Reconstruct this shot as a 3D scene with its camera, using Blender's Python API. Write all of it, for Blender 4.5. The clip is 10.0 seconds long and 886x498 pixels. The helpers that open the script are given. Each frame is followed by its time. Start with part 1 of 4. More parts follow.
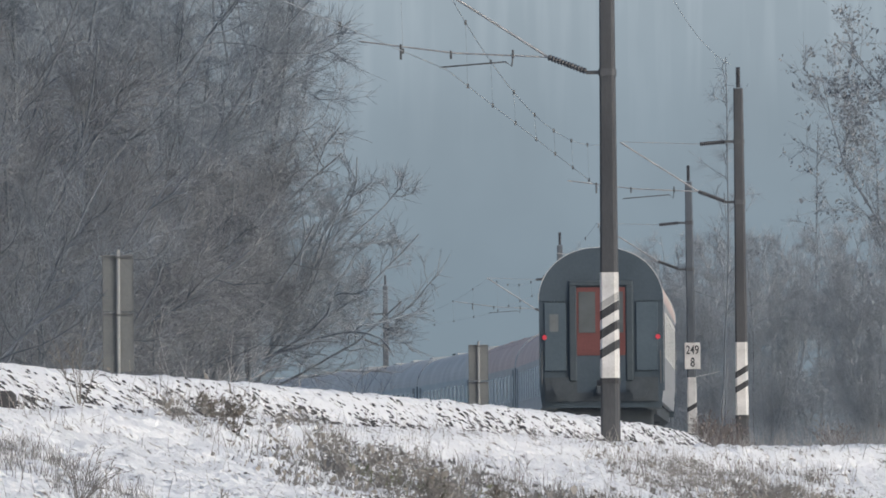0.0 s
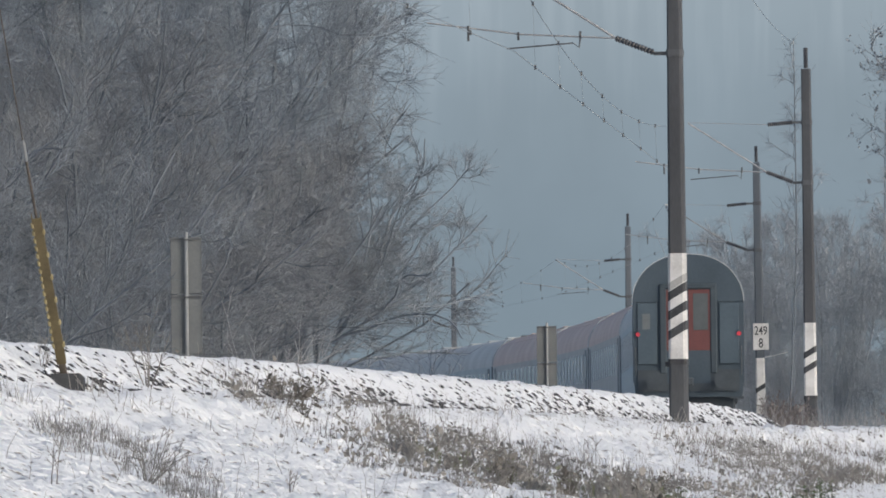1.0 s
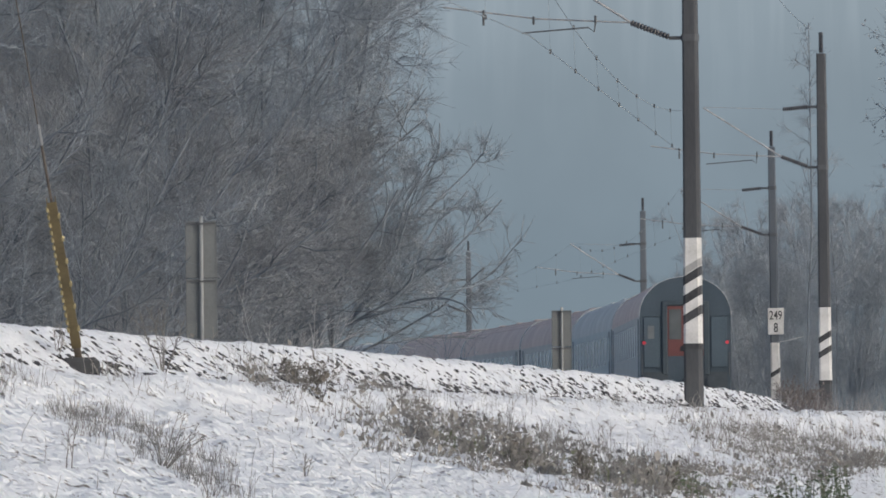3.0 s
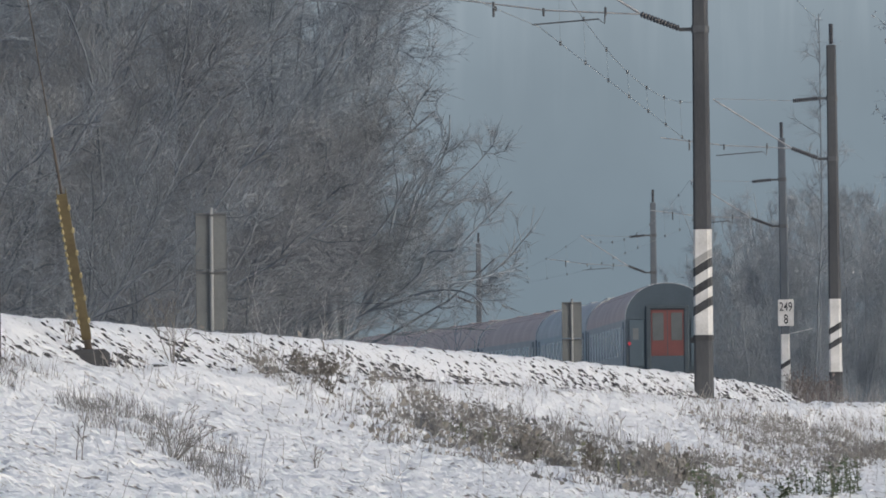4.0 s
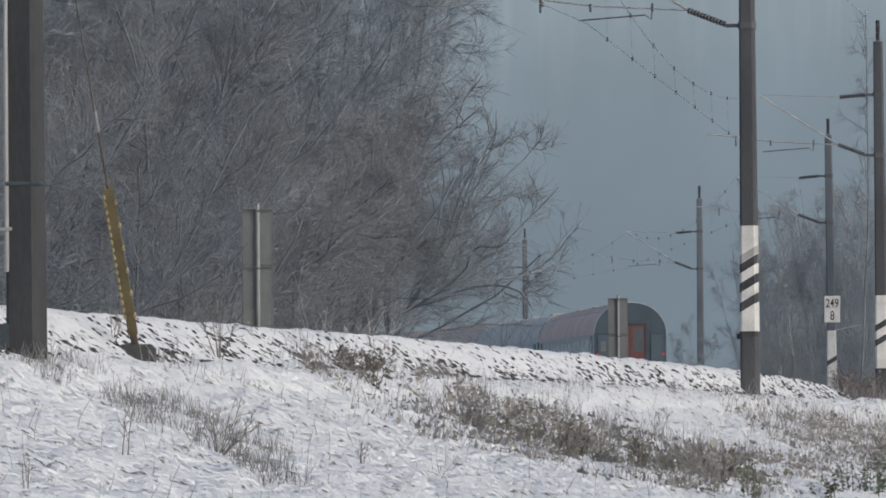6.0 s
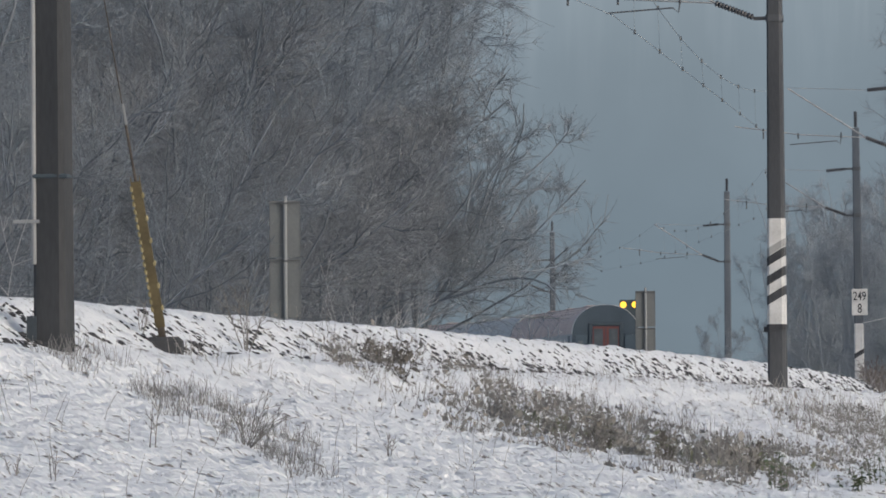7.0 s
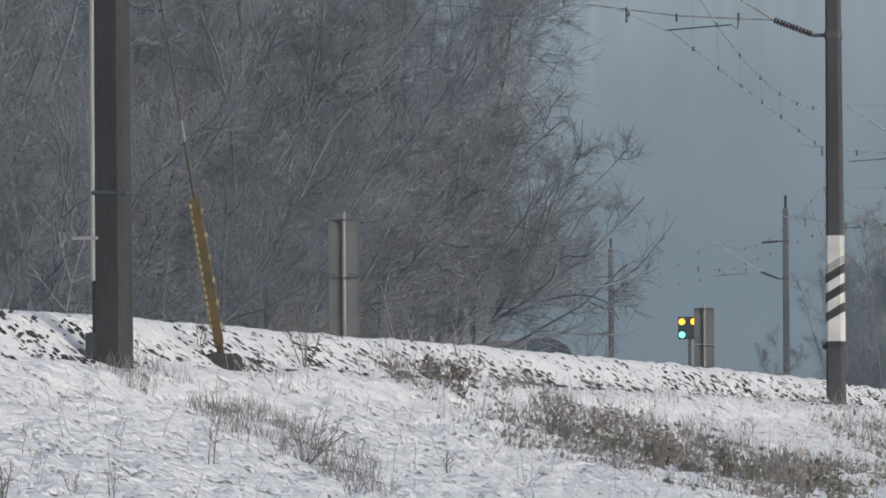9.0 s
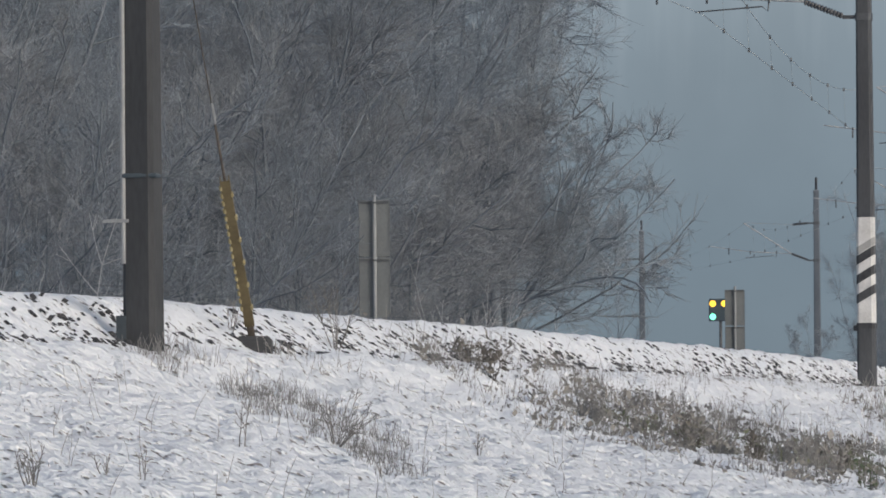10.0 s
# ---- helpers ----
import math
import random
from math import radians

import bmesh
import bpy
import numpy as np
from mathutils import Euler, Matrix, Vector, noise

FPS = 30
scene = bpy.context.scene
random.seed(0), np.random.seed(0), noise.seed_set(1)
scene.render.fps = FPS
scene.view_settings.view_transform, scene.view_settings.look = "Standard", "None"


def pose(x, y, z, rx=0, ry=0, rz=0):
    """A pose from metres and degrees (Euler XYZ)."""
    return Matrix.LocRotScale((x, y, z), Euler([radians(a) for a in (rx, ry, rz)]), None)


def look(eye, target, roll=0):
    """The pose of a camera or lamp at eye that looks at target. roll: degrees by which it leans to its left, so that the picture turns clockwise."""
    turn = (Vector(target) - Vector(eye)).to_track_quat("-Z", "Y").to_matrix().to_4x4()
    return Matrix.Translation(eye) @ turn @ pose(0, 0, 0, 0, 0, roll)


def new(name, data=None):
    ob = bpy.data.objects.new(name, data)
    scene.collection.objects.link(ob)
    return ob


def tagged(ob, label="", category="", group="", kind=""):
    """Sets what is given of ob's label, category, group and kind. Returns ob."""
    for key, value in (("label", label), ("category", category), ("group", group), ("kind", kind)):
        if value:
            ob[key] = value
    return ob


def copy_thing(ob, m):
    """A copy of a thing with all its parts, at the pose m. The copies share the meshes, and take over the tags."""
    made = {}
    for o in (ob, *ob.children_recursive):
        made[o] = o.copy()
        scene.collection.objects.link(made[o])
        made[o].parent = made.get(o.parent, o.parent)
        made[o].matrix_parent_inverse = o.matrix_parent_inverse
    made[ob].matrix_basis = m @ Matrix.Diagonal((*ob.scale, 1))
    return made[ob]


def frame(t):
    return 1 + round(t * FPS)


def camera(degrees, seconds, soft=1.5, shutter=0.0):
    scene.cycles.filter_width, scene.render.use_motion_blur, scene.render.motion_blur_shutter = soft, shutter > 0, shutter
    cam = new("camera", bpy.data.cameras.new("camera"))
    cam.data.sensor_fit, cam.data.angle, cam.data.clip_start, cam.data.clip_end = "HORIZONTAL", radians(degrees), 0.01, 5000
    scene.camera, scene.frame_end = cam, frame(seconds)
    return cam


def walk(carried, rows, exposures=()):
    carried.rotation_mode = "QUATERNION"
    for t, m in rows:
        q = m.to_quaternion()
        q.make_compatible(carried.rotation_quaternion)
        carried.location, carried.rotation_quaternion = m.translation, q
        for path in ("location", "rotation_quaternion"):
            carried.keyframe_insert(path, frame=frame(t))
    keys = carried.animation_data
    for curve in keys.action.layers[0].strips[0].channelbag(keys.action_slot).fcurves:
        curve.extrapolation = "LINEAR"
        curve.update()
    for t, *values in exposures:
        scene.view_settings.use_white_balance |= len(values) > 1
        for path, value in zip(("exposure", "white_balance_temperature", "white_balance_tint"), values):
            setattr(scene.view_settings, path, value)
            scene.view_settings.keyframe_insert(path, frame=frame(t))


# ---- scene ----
# A long lens on a stand: the eye stays, the camera pans slowly to its left.
EYE = Vector((0.0, 0.0, 1.6))
cam = camera(6.058, 10.0, soft=1.75)
# seconds, yaw, pitch, roll in degrees
ROWS = [
    (0, -0.9132, 1.6879, 0.48), (0.1, -0.9167, 1.6495, 0.47), (0.2, -0.8855, 1.6239, 0.46), (0.3, -0.8672, 1.6044, 0.45),
    (0.4, -0.8398, 1.5766, 0.44), (0.5, -0.8079, 1.5644, 0.43), (0.6, -0.7586, 1.5312, 0.47), (0.7, -0.6889, 1.5315, 0.51),
    (0.8, -0.5716, 1.5427, 0.55), (0.9, -0.4921, 1.5544, 0.59), (1, -0.4434, 1.5659, 0.63), (1.1, -0.4786, 1.551, 0.61),
    (1.2, -0.5353, 1.5446, 0.6), (1.3, -0.5685, 1.562, 0.58), (1.4, -0.5964, 1.5813, 0.57), (1.5, -0.6001, 1.616, 0.56),
    (1.6, -0.6378, 1.6757, 0.55), (1.7, -0.6513, 1.7075, 0.54), (1.8, -0.6506, 1.7158, 0.53), (1.9, -0.6366, 1.695, 0.52),
    (2, -0.6146, 1.645, 0.51), (2.1, -0.602, 1.6056, 0.53), (2.2, -0.5467, 1.5664, 0.55), (2.3, -0.4993, 1.5452, 0.56),
    (2.4, -0.4509, 1.5376, 0.58), (2.5, -0.4379, 1.5444, 0.6), (2.6, -0.4327, 1.5295, 0.59), (2.7, -0.426, 1.5082, 0.59),
    (2.8, -0.4123, 1.4787, 0.59), (2.9, -0.3912, 1.4629, 0.58), (3, -0.342, 1.4598, 0.58), (3.1, -0.2958, 1.4559, 0.58),
    (3.2, -0.263, 1.4473, 0.58), (4.3, -0.2731, 1.3924, 0.6), (4.4, -0.2503, 1.3877, 0.6), (4.5, -0.237, 1.3826, 0.6),
    (4.6, -0.2156, 1.389, 0.58), (4.7, -0.2046, 1.4041, 0.56), (4.8, -0.1991, 1.4296, 0.54), (4.9, -0.1887, 1.4487, 0.52),
    (5, -0.1515, 1.4581, 0.5), (5.1, -0.1322, 1.4351, 0.5), (5.2, -0.1246, 1.412, 0.5), (5.3, -0.1173, 1.3979, 0.5),
    (5.4, -0.1002, 1.3981, 0.5), (5.5, -0.0839, 1.4116, 0.49), (5.6, -0.0541, 1.4018, 0.49), (5.7, -0.0202, 1.3962, 0.49),
    (6.8, 0.1442, 1.322, 0.46), (6.9, 0.1812, 1.323, 0.46), (7, 0.2287, 1.3282, 0.45), (7.1, 0.2464, 1.3364, 0.45),
    (7.2, 0.2794, 1.3604, 0.46), (7.3, 0.3218, 1.3746, 0.46), (7.4, 0.3576, 1.3735, 0.46), (7.5, 0.371, 1.3814, 0.46),
    (7.6, 0.3684, 1.3923, 0.46), (7.7, 0.3743, 1.3978, 0.46), (7.8, 0.3926, 1.3995, 0.47), (7.9, 0.4158, 1.4036, 0.47),
    (8, 0.4355, 1.4062, 0.47), (8.1, 0.44, 1.4164, 0.45), (8.2, 0.4567, 1.4192, 0.43), (8.3, 0.4568, 1.429, 0.41),
    (8.4, 0.4585, 1.4478, 0.39), (8.5, 0.4731, 1.4552, 0.37), (8.6, 0.491, 1.4505, 0.38), (8.7, 0.5113, 1.4482, 0.39),
    (8.8, 0.5346, 1.455, 0.4), (8.9, 0.5633, 1.4553, 0.41), (9, 0.629, 1.4465, 0.41), (9.1, 0.6488, 1.4437, 0.4),
    (9.2, 0.666, 1.4468, 0.38), (9.3, 0.6863, 1.4527, 0.37), (9.4, 0.6931, 1.4635, 0.35), (9.5, 0.692, 1.4666, 0.34),
    (9.6, 0.6827, 1.4657, 0.37), (9.7, 0.6967, 1.4583, 0.4), (9.8, 0.7424, 1.4298, 0.43), (9.9, 0.7735, 1.3912, 0.46),
    (10, 0.8407, 1.327, 0.49),
]
EXPOSURES = [(0.0, 0.48), (2.5, 0.36), (5.0, 0.26), (7.5, 0.19), (10.0, 0.24)]
walk(cam, [(t, pose(*EYE, 90 + pitch, roll, yaw)) for t, yaw, pitch, roll in ROWS], EXPOSURES)

# ---- light: a dull winter day under an even, high overcast ----
world = bpy.data.worlds.new("sky")
scene.world = world
world.use_nodes = True
wn = world.node_tree.nodes
wl = world.node_tree.links
sky = wn.new("ShaderNodeTexSky")
sky.sky_type = "NISHITA"
sky.sun_disc = False
sky.sun_elevation = radians(26)
sky.sun_rotation = radians(131)
sky.air_density = 1.0
sky.dust_density = 3.2
hsv = wn.new("ShaderNodeHueSaturation")
hsv.inputs["Saturation"].default_value = 0.84
wl.new(sky.outputs[0], hsv.inputs["Color"])
wl.new(hsv.outputs[0], wn["Background"].inputs["Color"])
wn["Background"].inputs["Strength"].default_value = 0.126
sun = new("sun", bpy.data.lights.new("sun", "SUN"))
sun.data.energy, sun.data.angle, sun.data.color = 0.56, radians(24), (0.985, 0.99, 1.0)
sun.matrix_world = look((70, -62, 46), (0, 0, 0))


# ---- materials ----
def material(name, rough=0.8, metal=0.0):
    m = bpy.data.materials.new(name)
    m.use_nodes = True
    b = m.node_tree.nodes["Principled BSDF"]
    b.inputs["Roughness"].default_value, b.inputs["Metallic"].default_value = rough, metal
    b.inputs["Specular IOR Level"].default_value = 0.5 if rough < 0.4 else 0.2
    return m, m.node_tree.nodes, m.node_tree.links, b


def mottled(name, colour_a, colour_b, scale=3.0, fine=40.0, rough=0.8, metal=0.0, bump=0.3, depth=0.01, stretch=(1, 1, 1), random_tone=0.0):
    """Two-scale mottling between two colours, with relief."""
    m, n, l, b = material(name, rough, metal)
    coord = n.new("ShaderNodeTexCoord")
    maps = n.new("ShaderNodeMapping")
    maps.inputs["Scale"].default_value = stretch
    l.new(coord.outputs["Object"], maps.inputs["Vector"])
    big, small = n.new("ShaderNodeTexNoise"), n.new("ShaderNodeTexNoise")
    big.inputs["Scale"].default_value, small.inputs["Scale"].default_value = scale, fine
    big.inputs["Detail"].default_value, small.inputs["Detail"].default_value = 5, 4
    l.new(maps.outputs[0], big.inputs["Vector"])
    l.new(maps.outputs[0], small.inputs["Vector"])
    add = n.new("ShaderNodeMath")
    add.operation = "MULTIPLY_ADD"
    l.new(small.outputs["Fac"], add.inputs[0])
    add.inputs[1].default_value = 0.45
    l.new(big.outputs["Fac"], add.inputs[2])
    ramp = n.new("ShaderNodeValToRGB")
    ramp.color_ramp.elements[0].position, ramp.color_ramp.elements[1].position = 0.5, 0.95
    ramp.color_ramp.elements[0].color, ramp.color_ramp.elements[1].color = (*colour_a, 1), (*colour_b, 1)
    l.new(add.outputs[0], ramp.inputs[0])
    out = ramp.outputs[0]
    if random_tone:
        info, tone = n.new("ShaderNodeObjectInfo"), n.new("ShaderNodeHueSaturation")
        span = n.new("ShaderNodeMapRange")
        span.inputs["To Min"].default_value, span.inputs["To Max"].default_value = 1 - random_tone, 1 + random_tone
        l.new(info.outputs["Random"], span.inputs["Value"])
        l.new(span.outputs[0], tone.inputs["Value"])
        l.new(out, tone.inputs["Color"])
        out = tone.outputs[0]
    l.new(out, b.inputs["Base Color"])
    if bump:
        bm = n.new("ShaderNodeBump")
        bm.inputs["Strength"].default_value, bm.inputs["Distance"].default_value = bump, depth
        l.new(small.outputs["Fac"], bm.inputs["Height"])
        l.new(bm.outputs[0], b.inputs["Normal"])
    return m


def plain(name, colour, rough=0.6, metal=0.0):
    return mottled(name, tuple(c * 0.85 for c in colour), tuple(min(1, c * 1.12) for c in colour), 4.0, 60.0, rough, metal, 0.1, 0.004)


def glowing(name, colour, strength):
    m, n, l, b = material(name, 0.4)
    b.inputs["Base Color"].default_value = (*colour, 1)
    b.inputs["Emission Color"].default_value = (*colour, 1)
    b.inputs["Emission Strength"].default_value = strength
    return m


def snow_material():
    """Thin crusted snow, with dead grass showing through in small flecks."""
    m, n, l, b = material("snow", 0.75)
    coord = n.new("ShaderNodeTexCoord")
    large, mid, fine = (n.new("ShaderNodeTexNoise") for _ in range(3))
    for tex, s in ((large, 0.35), (mid, 3.0), (fine, 14.0)):
        tex.inputs["Scale"].default_value = s
        tex.inputs["Detail"].default_value = 6
        l.new(coord.outputs["Object"], tex.inputs["Vector"])
    fleck = n.new("ShaderNodeMath")
    fleck.operation = "MULTIPLY"
    l.new(mid.outputs["Fac"], fleck.inputs[0])
    l.new(fine.outputs["Fac"], fleck.inputs[1])
    ramp = n.new("ShaderNodeValToRGB")
    ramp.color_ramp.elements[0].position, ramp.color_ramp.elements[1].position = 0.142, 0.180
    ramp.color_ramp.elements[0].color, ramp.color_ramp.elements[1].color = (0.20, 0.19, 0.175, 1), (0.785, 0.810, 0.840, 1)
    l.new(fleck.outputs[0], ramp.inputs[0])
    l.new(ramp.outputs[0], b.inputs["Base Color"])
    b1, b2 = n.new("ShaderNodeBump"), n.new("ShaderNodeBump")
    b1.inputs["Strength"].default_value, b1.inputs["Distance"].default_value = 0.9, 0.22
    b2.inputs["Strength"].default_value, b2.inputs["Distance"].default_value = 0.8, 0.09
    l.new(mid.outputs["Fac"], b1.inputs["Height"])
    l.new(fine.outputs["Fac"], b2.inputs["Height"])
    l.new(b1.outputs[0], b2.inputs["Normal"])
    l.new(b2.outputs[0], b.inputs["Normal"])
    return m


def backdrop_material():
    """A wooded hillside with winter mist painted into its glow: pale tops, faint upright trunks."""
    m, n, l, b = material("painted_mist_hillside", 1.0)
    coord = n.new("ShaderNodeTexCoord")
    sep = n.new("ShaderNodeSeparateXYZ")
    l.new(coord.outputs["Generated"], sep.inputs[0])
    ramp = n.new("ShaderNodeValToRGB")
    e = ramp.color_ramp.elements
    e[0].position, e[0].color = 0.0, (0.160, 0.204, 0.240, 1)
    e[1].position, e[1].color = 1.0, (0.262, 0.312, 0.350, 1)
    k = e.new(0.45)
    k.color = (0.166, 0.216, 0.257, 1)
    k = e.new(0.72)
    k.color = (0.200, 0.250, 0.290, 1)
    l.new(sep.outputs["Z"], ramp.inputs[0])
    maps = n.new("ShaderNodeMapping")
    maps.inputs["Scale"].default_value = (0.30, 0.30, 0.022)
    l.new(coord.outputs["Object"], maps.inputs["Vector"])
    trunks, blotch = n.new("ShaderNodeTexNoise"), n.new("ShaderNodeTexNoise")
    trunks.inputs["Scale"].default_value, trunks.inputs["Detail"].default_value = 1.0, 3
    l.new(maps.outputs[0], trunks.inputs["Vector"])
    blotch.inputs["Scale"].default_value, blotch.inputs["Detail"].default_value = 0.035, 4
    l.new(coord.outputs["Object"], blotch.inputs["Vector"])
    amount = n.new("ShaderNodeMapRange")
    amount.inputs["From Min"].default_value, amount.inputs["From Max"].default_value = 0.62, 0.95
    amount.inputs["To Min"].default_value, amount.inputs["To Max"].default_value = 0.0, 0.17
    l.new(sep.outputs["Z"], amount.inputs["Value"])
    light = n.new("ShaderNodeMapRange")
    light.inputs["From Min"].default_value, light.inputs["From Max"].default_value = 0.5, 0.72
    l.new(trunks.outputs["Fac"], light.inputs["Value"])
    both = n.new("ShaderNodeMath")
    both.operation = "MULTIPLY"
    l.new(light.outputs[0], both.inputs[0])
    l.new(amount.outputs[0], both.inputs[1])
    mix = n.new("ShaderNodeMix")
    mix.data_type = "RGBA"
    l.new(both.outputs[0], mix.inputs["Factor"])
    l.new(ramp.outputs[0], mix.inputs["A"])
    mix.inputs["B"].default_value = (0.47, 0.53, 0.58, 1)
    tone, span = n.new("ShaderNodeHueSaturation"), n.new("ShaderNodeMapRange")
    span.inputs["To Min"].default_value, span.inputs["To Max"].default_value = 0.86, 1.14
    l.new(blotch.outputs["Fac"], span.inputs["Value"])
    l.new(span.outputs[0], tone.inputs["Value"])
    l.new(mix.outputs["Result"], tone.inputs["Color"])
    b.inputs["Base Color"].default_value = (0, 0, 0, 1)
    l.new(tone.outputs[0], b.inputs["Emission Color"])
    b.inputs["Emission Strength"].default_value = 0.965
    b.inputs["Specular IOR Level"].default_value = 0.0
    return m


SNOW = snow_material()
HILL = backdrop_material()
BALLAST = mottled("ballast_stone", (0.030, 0.031, 0.034), (0.085, 0.086, 0.090), 8, 60, 0.9)
# One mast concrete in three tones: mist painted paler and bluer with distance.
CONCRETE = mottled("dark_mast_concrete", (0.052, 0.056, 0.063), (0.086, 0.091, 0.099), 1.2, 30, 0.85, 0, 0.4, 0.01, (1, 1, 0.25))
CONCRETE_DARK = mottled("near_mast_concrete", (0.037, 0.040, 0.044), (0.062, 0.065, 0.070), 1.2, 30, 0.85, 0, 0.4, 0.01, (1, 1, 0.25))
CONCRETE_HAZED = mottled("hazed_mast_concrete", (0.080, 0.093, 0.110), (0.125, 0.142, 0.162), 1.2, 30, 0.85, 0, 0.4, 0.01, (1, 1, 0.25))
WHITE_PAINT = mottled("worn_white_paint", (0.42, 0.42, 0.415), (0.64, 0.64, 0.635), 2.5, 25, 0.6)
FADED_PAINT = mottled("faded_grey_paint", (0.27, 0.272, 0.27), (0.36, 0.362, 0.355), 3, 30, 0.7)
BLACK_PAINT = mottled("worn_black_paint", (0.03, 0.032, 0.036), (0.075, 0.078, 0.085), 4, 40, 0.6)
STEEL = mottled("weathered_steel", (0.07, 0.075, 0.082), (0.12, 0.128, 0.138), 6, 50, 0.6, 0.4)
GALVANISED = mottled("galvanised_tube", (0.24, 0.25, 0.26), (0.35, 0.36, 0.37), 6, 50, 0.5, 0.3)
INSULATOR = mottled("dark_porcelain", (0.040, 0.043, 0.050), (0.068, 0.072, 0.080), 6, 50, 0.35)
WIRE = mottled("copper_wire", (0.19, 0.22, 0.24), (0.27, 0.30, 0.32), 6, 50, 0.6, 0.3)
RAIL = mottled("rusty_rail", (0.10, 0.07, 0.055), (0.18, 0.13, 0.10), 6, 60, 0.6, 0.5)
PIPE = mottled("dull_plastic_pipe", (0.23, 0.238, 0.245), (0.31, 0.318, 0.325), 2, 25, 0.5)
PANEL = mottled("weathered_panel_back", (0.105, 0.116, 0.122), (0.148, 0.159, 0.164), 2.0, 25, 0.7)
POST = mottled("grey_tube_post", (0.20, 0.212, 0.22), (0.28, 0.29, 0.298), 3, 40, 0.55)
YELLOW = mottled("worn_yellow_paint", (0.088, 0.072, 0.042), (0.155, 0.124, 0.068), 3, 22, 0.7)
RUSTY = mottled("rust_brown_steel", (0.06, 0.052, 0.046), (0.15, 0.13, 0.11), 5, 40, 0.85)
# Thicket bark, dark bark and brown twigs: haze mixed in as extra blue.
BARK = mottled("rimed_hazed_bark", (0.138, 0.166, 0.196), (0.256, 0.290, 0.330), 1.5, 12, 0.9, 0, 0, 0.01)
TWIG_RUST = mottled("russet_twigs", (0.13, 0.115, 0.112), (0.22, 0.20, 0.195), 2, 15, 0.9, 0, 0)
FROST_TWIG = mottled("frosted_twigs", (0.145, 0.170, 0.196), (0.262, 0.292, 0.326), 2, 15, 0.9, 0, 0)
BARK_DARK = mottled("dark_hazed_bark", (0.100, 0.118, 0.140), (0.168, 0.190, 0.216), 1.5, 12, 0.9, 0, 0, 0.01)
# Bark of far and edge trees, brought near the hillside's tone as painted mist.
BARK_HAZED = mottled("hazed_bark", (0.185, 0.211, 0.240), (0.290, 0.322, 0.355), 1.5, 12, 0.9, 0, 0, 0.01)
TWIG_BROWN = mottled("hazed_brown_twigs", (0.140, 0.156, 0.176), (0.240, 0.258, 0.280), 1.5, 12, 0.9, 0, 0, 0.01)
# Withered leaves greyed and blued by mist put into their colour.
DRY_LEAF = mottled("withered_hazed_leaf", (0.165, 0.184, 0.204), (0.235, 0.256, 0.280), 4, 30, 0.9, 0, 0)
GRASS_DRY = mottled("dry_grass", (0.19, 0.182, 0.17), (0.38, 0.365, 0.345), 3, 20, 0.9, 0, 0)
FROST_GRASS = mottled("frosted_grass", (0.22, 0.22, 0.225), (0.38, 0.38, 0.385), 3, 20, 0.9, 0, 0)
HOAR = mottled("hoar_grass", (0.32, 0.325, 0.335), (0.50, 0.505, 0.515), 3, 20, 0.9, 0, 0)
LEAF_GREEN = mottled("green_leaf", (0.05, 0.075, 0.035), (0.11, 0.145, 0.075), 6, 30, 0.7, 0, 0)
GRASS_GREY = mottled("grey_dry_grass", (0.15, 0.147, 0.142), (0.31, 0.303, 0.293), 3, 20, 0.9, 0, 0)
GRASS_BROWN = mottled("brown_weeds", (0.145, 0.140, 0.130), (0.275, 0.262, 0.244), 3, 20, 0.9, 0, 0)
WEED_DARK = mottled("dark_brown_weeds", (0.085, 0.078, 0.068), (0.165, 0.150, 0.132), 3, 20, 0.9, 0, 0)
GRASS_GREEN = mottled("green_weeds", (0.095, 0.105, 0.065), (0.19, 0.20, 0.14), 3, 20, 0.9, 0, 0)
COACH_SIDE = mottled("grey_coach_paint", (0.180, 0.192, 0.205), (0.245, 0.258, 0.272), 0.7, 14, 0.45)
COACH_BLUE = mottled("blue_coach_paint", (0.180, 0.228, 0.258), (0.242, 0.298, 0.332), 0.7, 14, 0.45)
COACH_ROOF = mottled("grey_coach_roof", (0.30, 0.318, 0.33), (0.41, 0.43, 0.445), 0.6, 16, 0.7)
COACH_ROOF_RED = mottled("brown_red_coach_roof", (0.35, 0.285, 0.272), (0.45, 0.375, 0.36), 0.6, 16, 0.7)
RIM = mottled("pale_gable_rim", (0.42, 0.435, 0.445), (0.55, 0.565, 0.575), 1, 20, 0.6)
# Mist painted into coach end, rubber and underframe: blacks lifted towards blue.
COACH_END = mottled("dark_coach_end", (0.044, 0.063, 0.082), (0.060, 0.082, 0.104), 1.2, 16, 0.55)
COACH_PANEL = mottled("blue_grey_end_panel", (0.056, 0.080, 0.102), (0.073, 0.101, 0.126), 1.2, 16, 0.5)
NOTICE = mottled("grey_notice_plate", (0.10, 0.115, 0.125), (0.14, 0.155, 0.165), 3, 30, 0.6)
RUBBER = mottled("hazed_black_rubber", (0.044, 0.060, 0.074), (0.060, 0.077, 0.091), 3, 30, 0.8)
ORANGE = mottled("orange_red_door", (0.102, 0.044, 0.045), (0.142, 0.058, 0.057), 1.5, 20, 0.5)
GLASS = mottled("dark_window_glass", (0.06, 0.075, 0.085), (0.09, 0.105, 0.117), 0.8, 5, 0.12, 0, 0)
SIDE_GLASS = mottled("dusky_window_glass", (0.115, 0.137, 0.153), (0.16, 0.184, 0.20), 0.8, 5, 0.15, 0, 0)
ALUMINIUM = mottled("dull_aluminium_frame", (0.42, 0.44, 0.45), (0.55, 0.57, 0.58), 3, 30, 0.45)
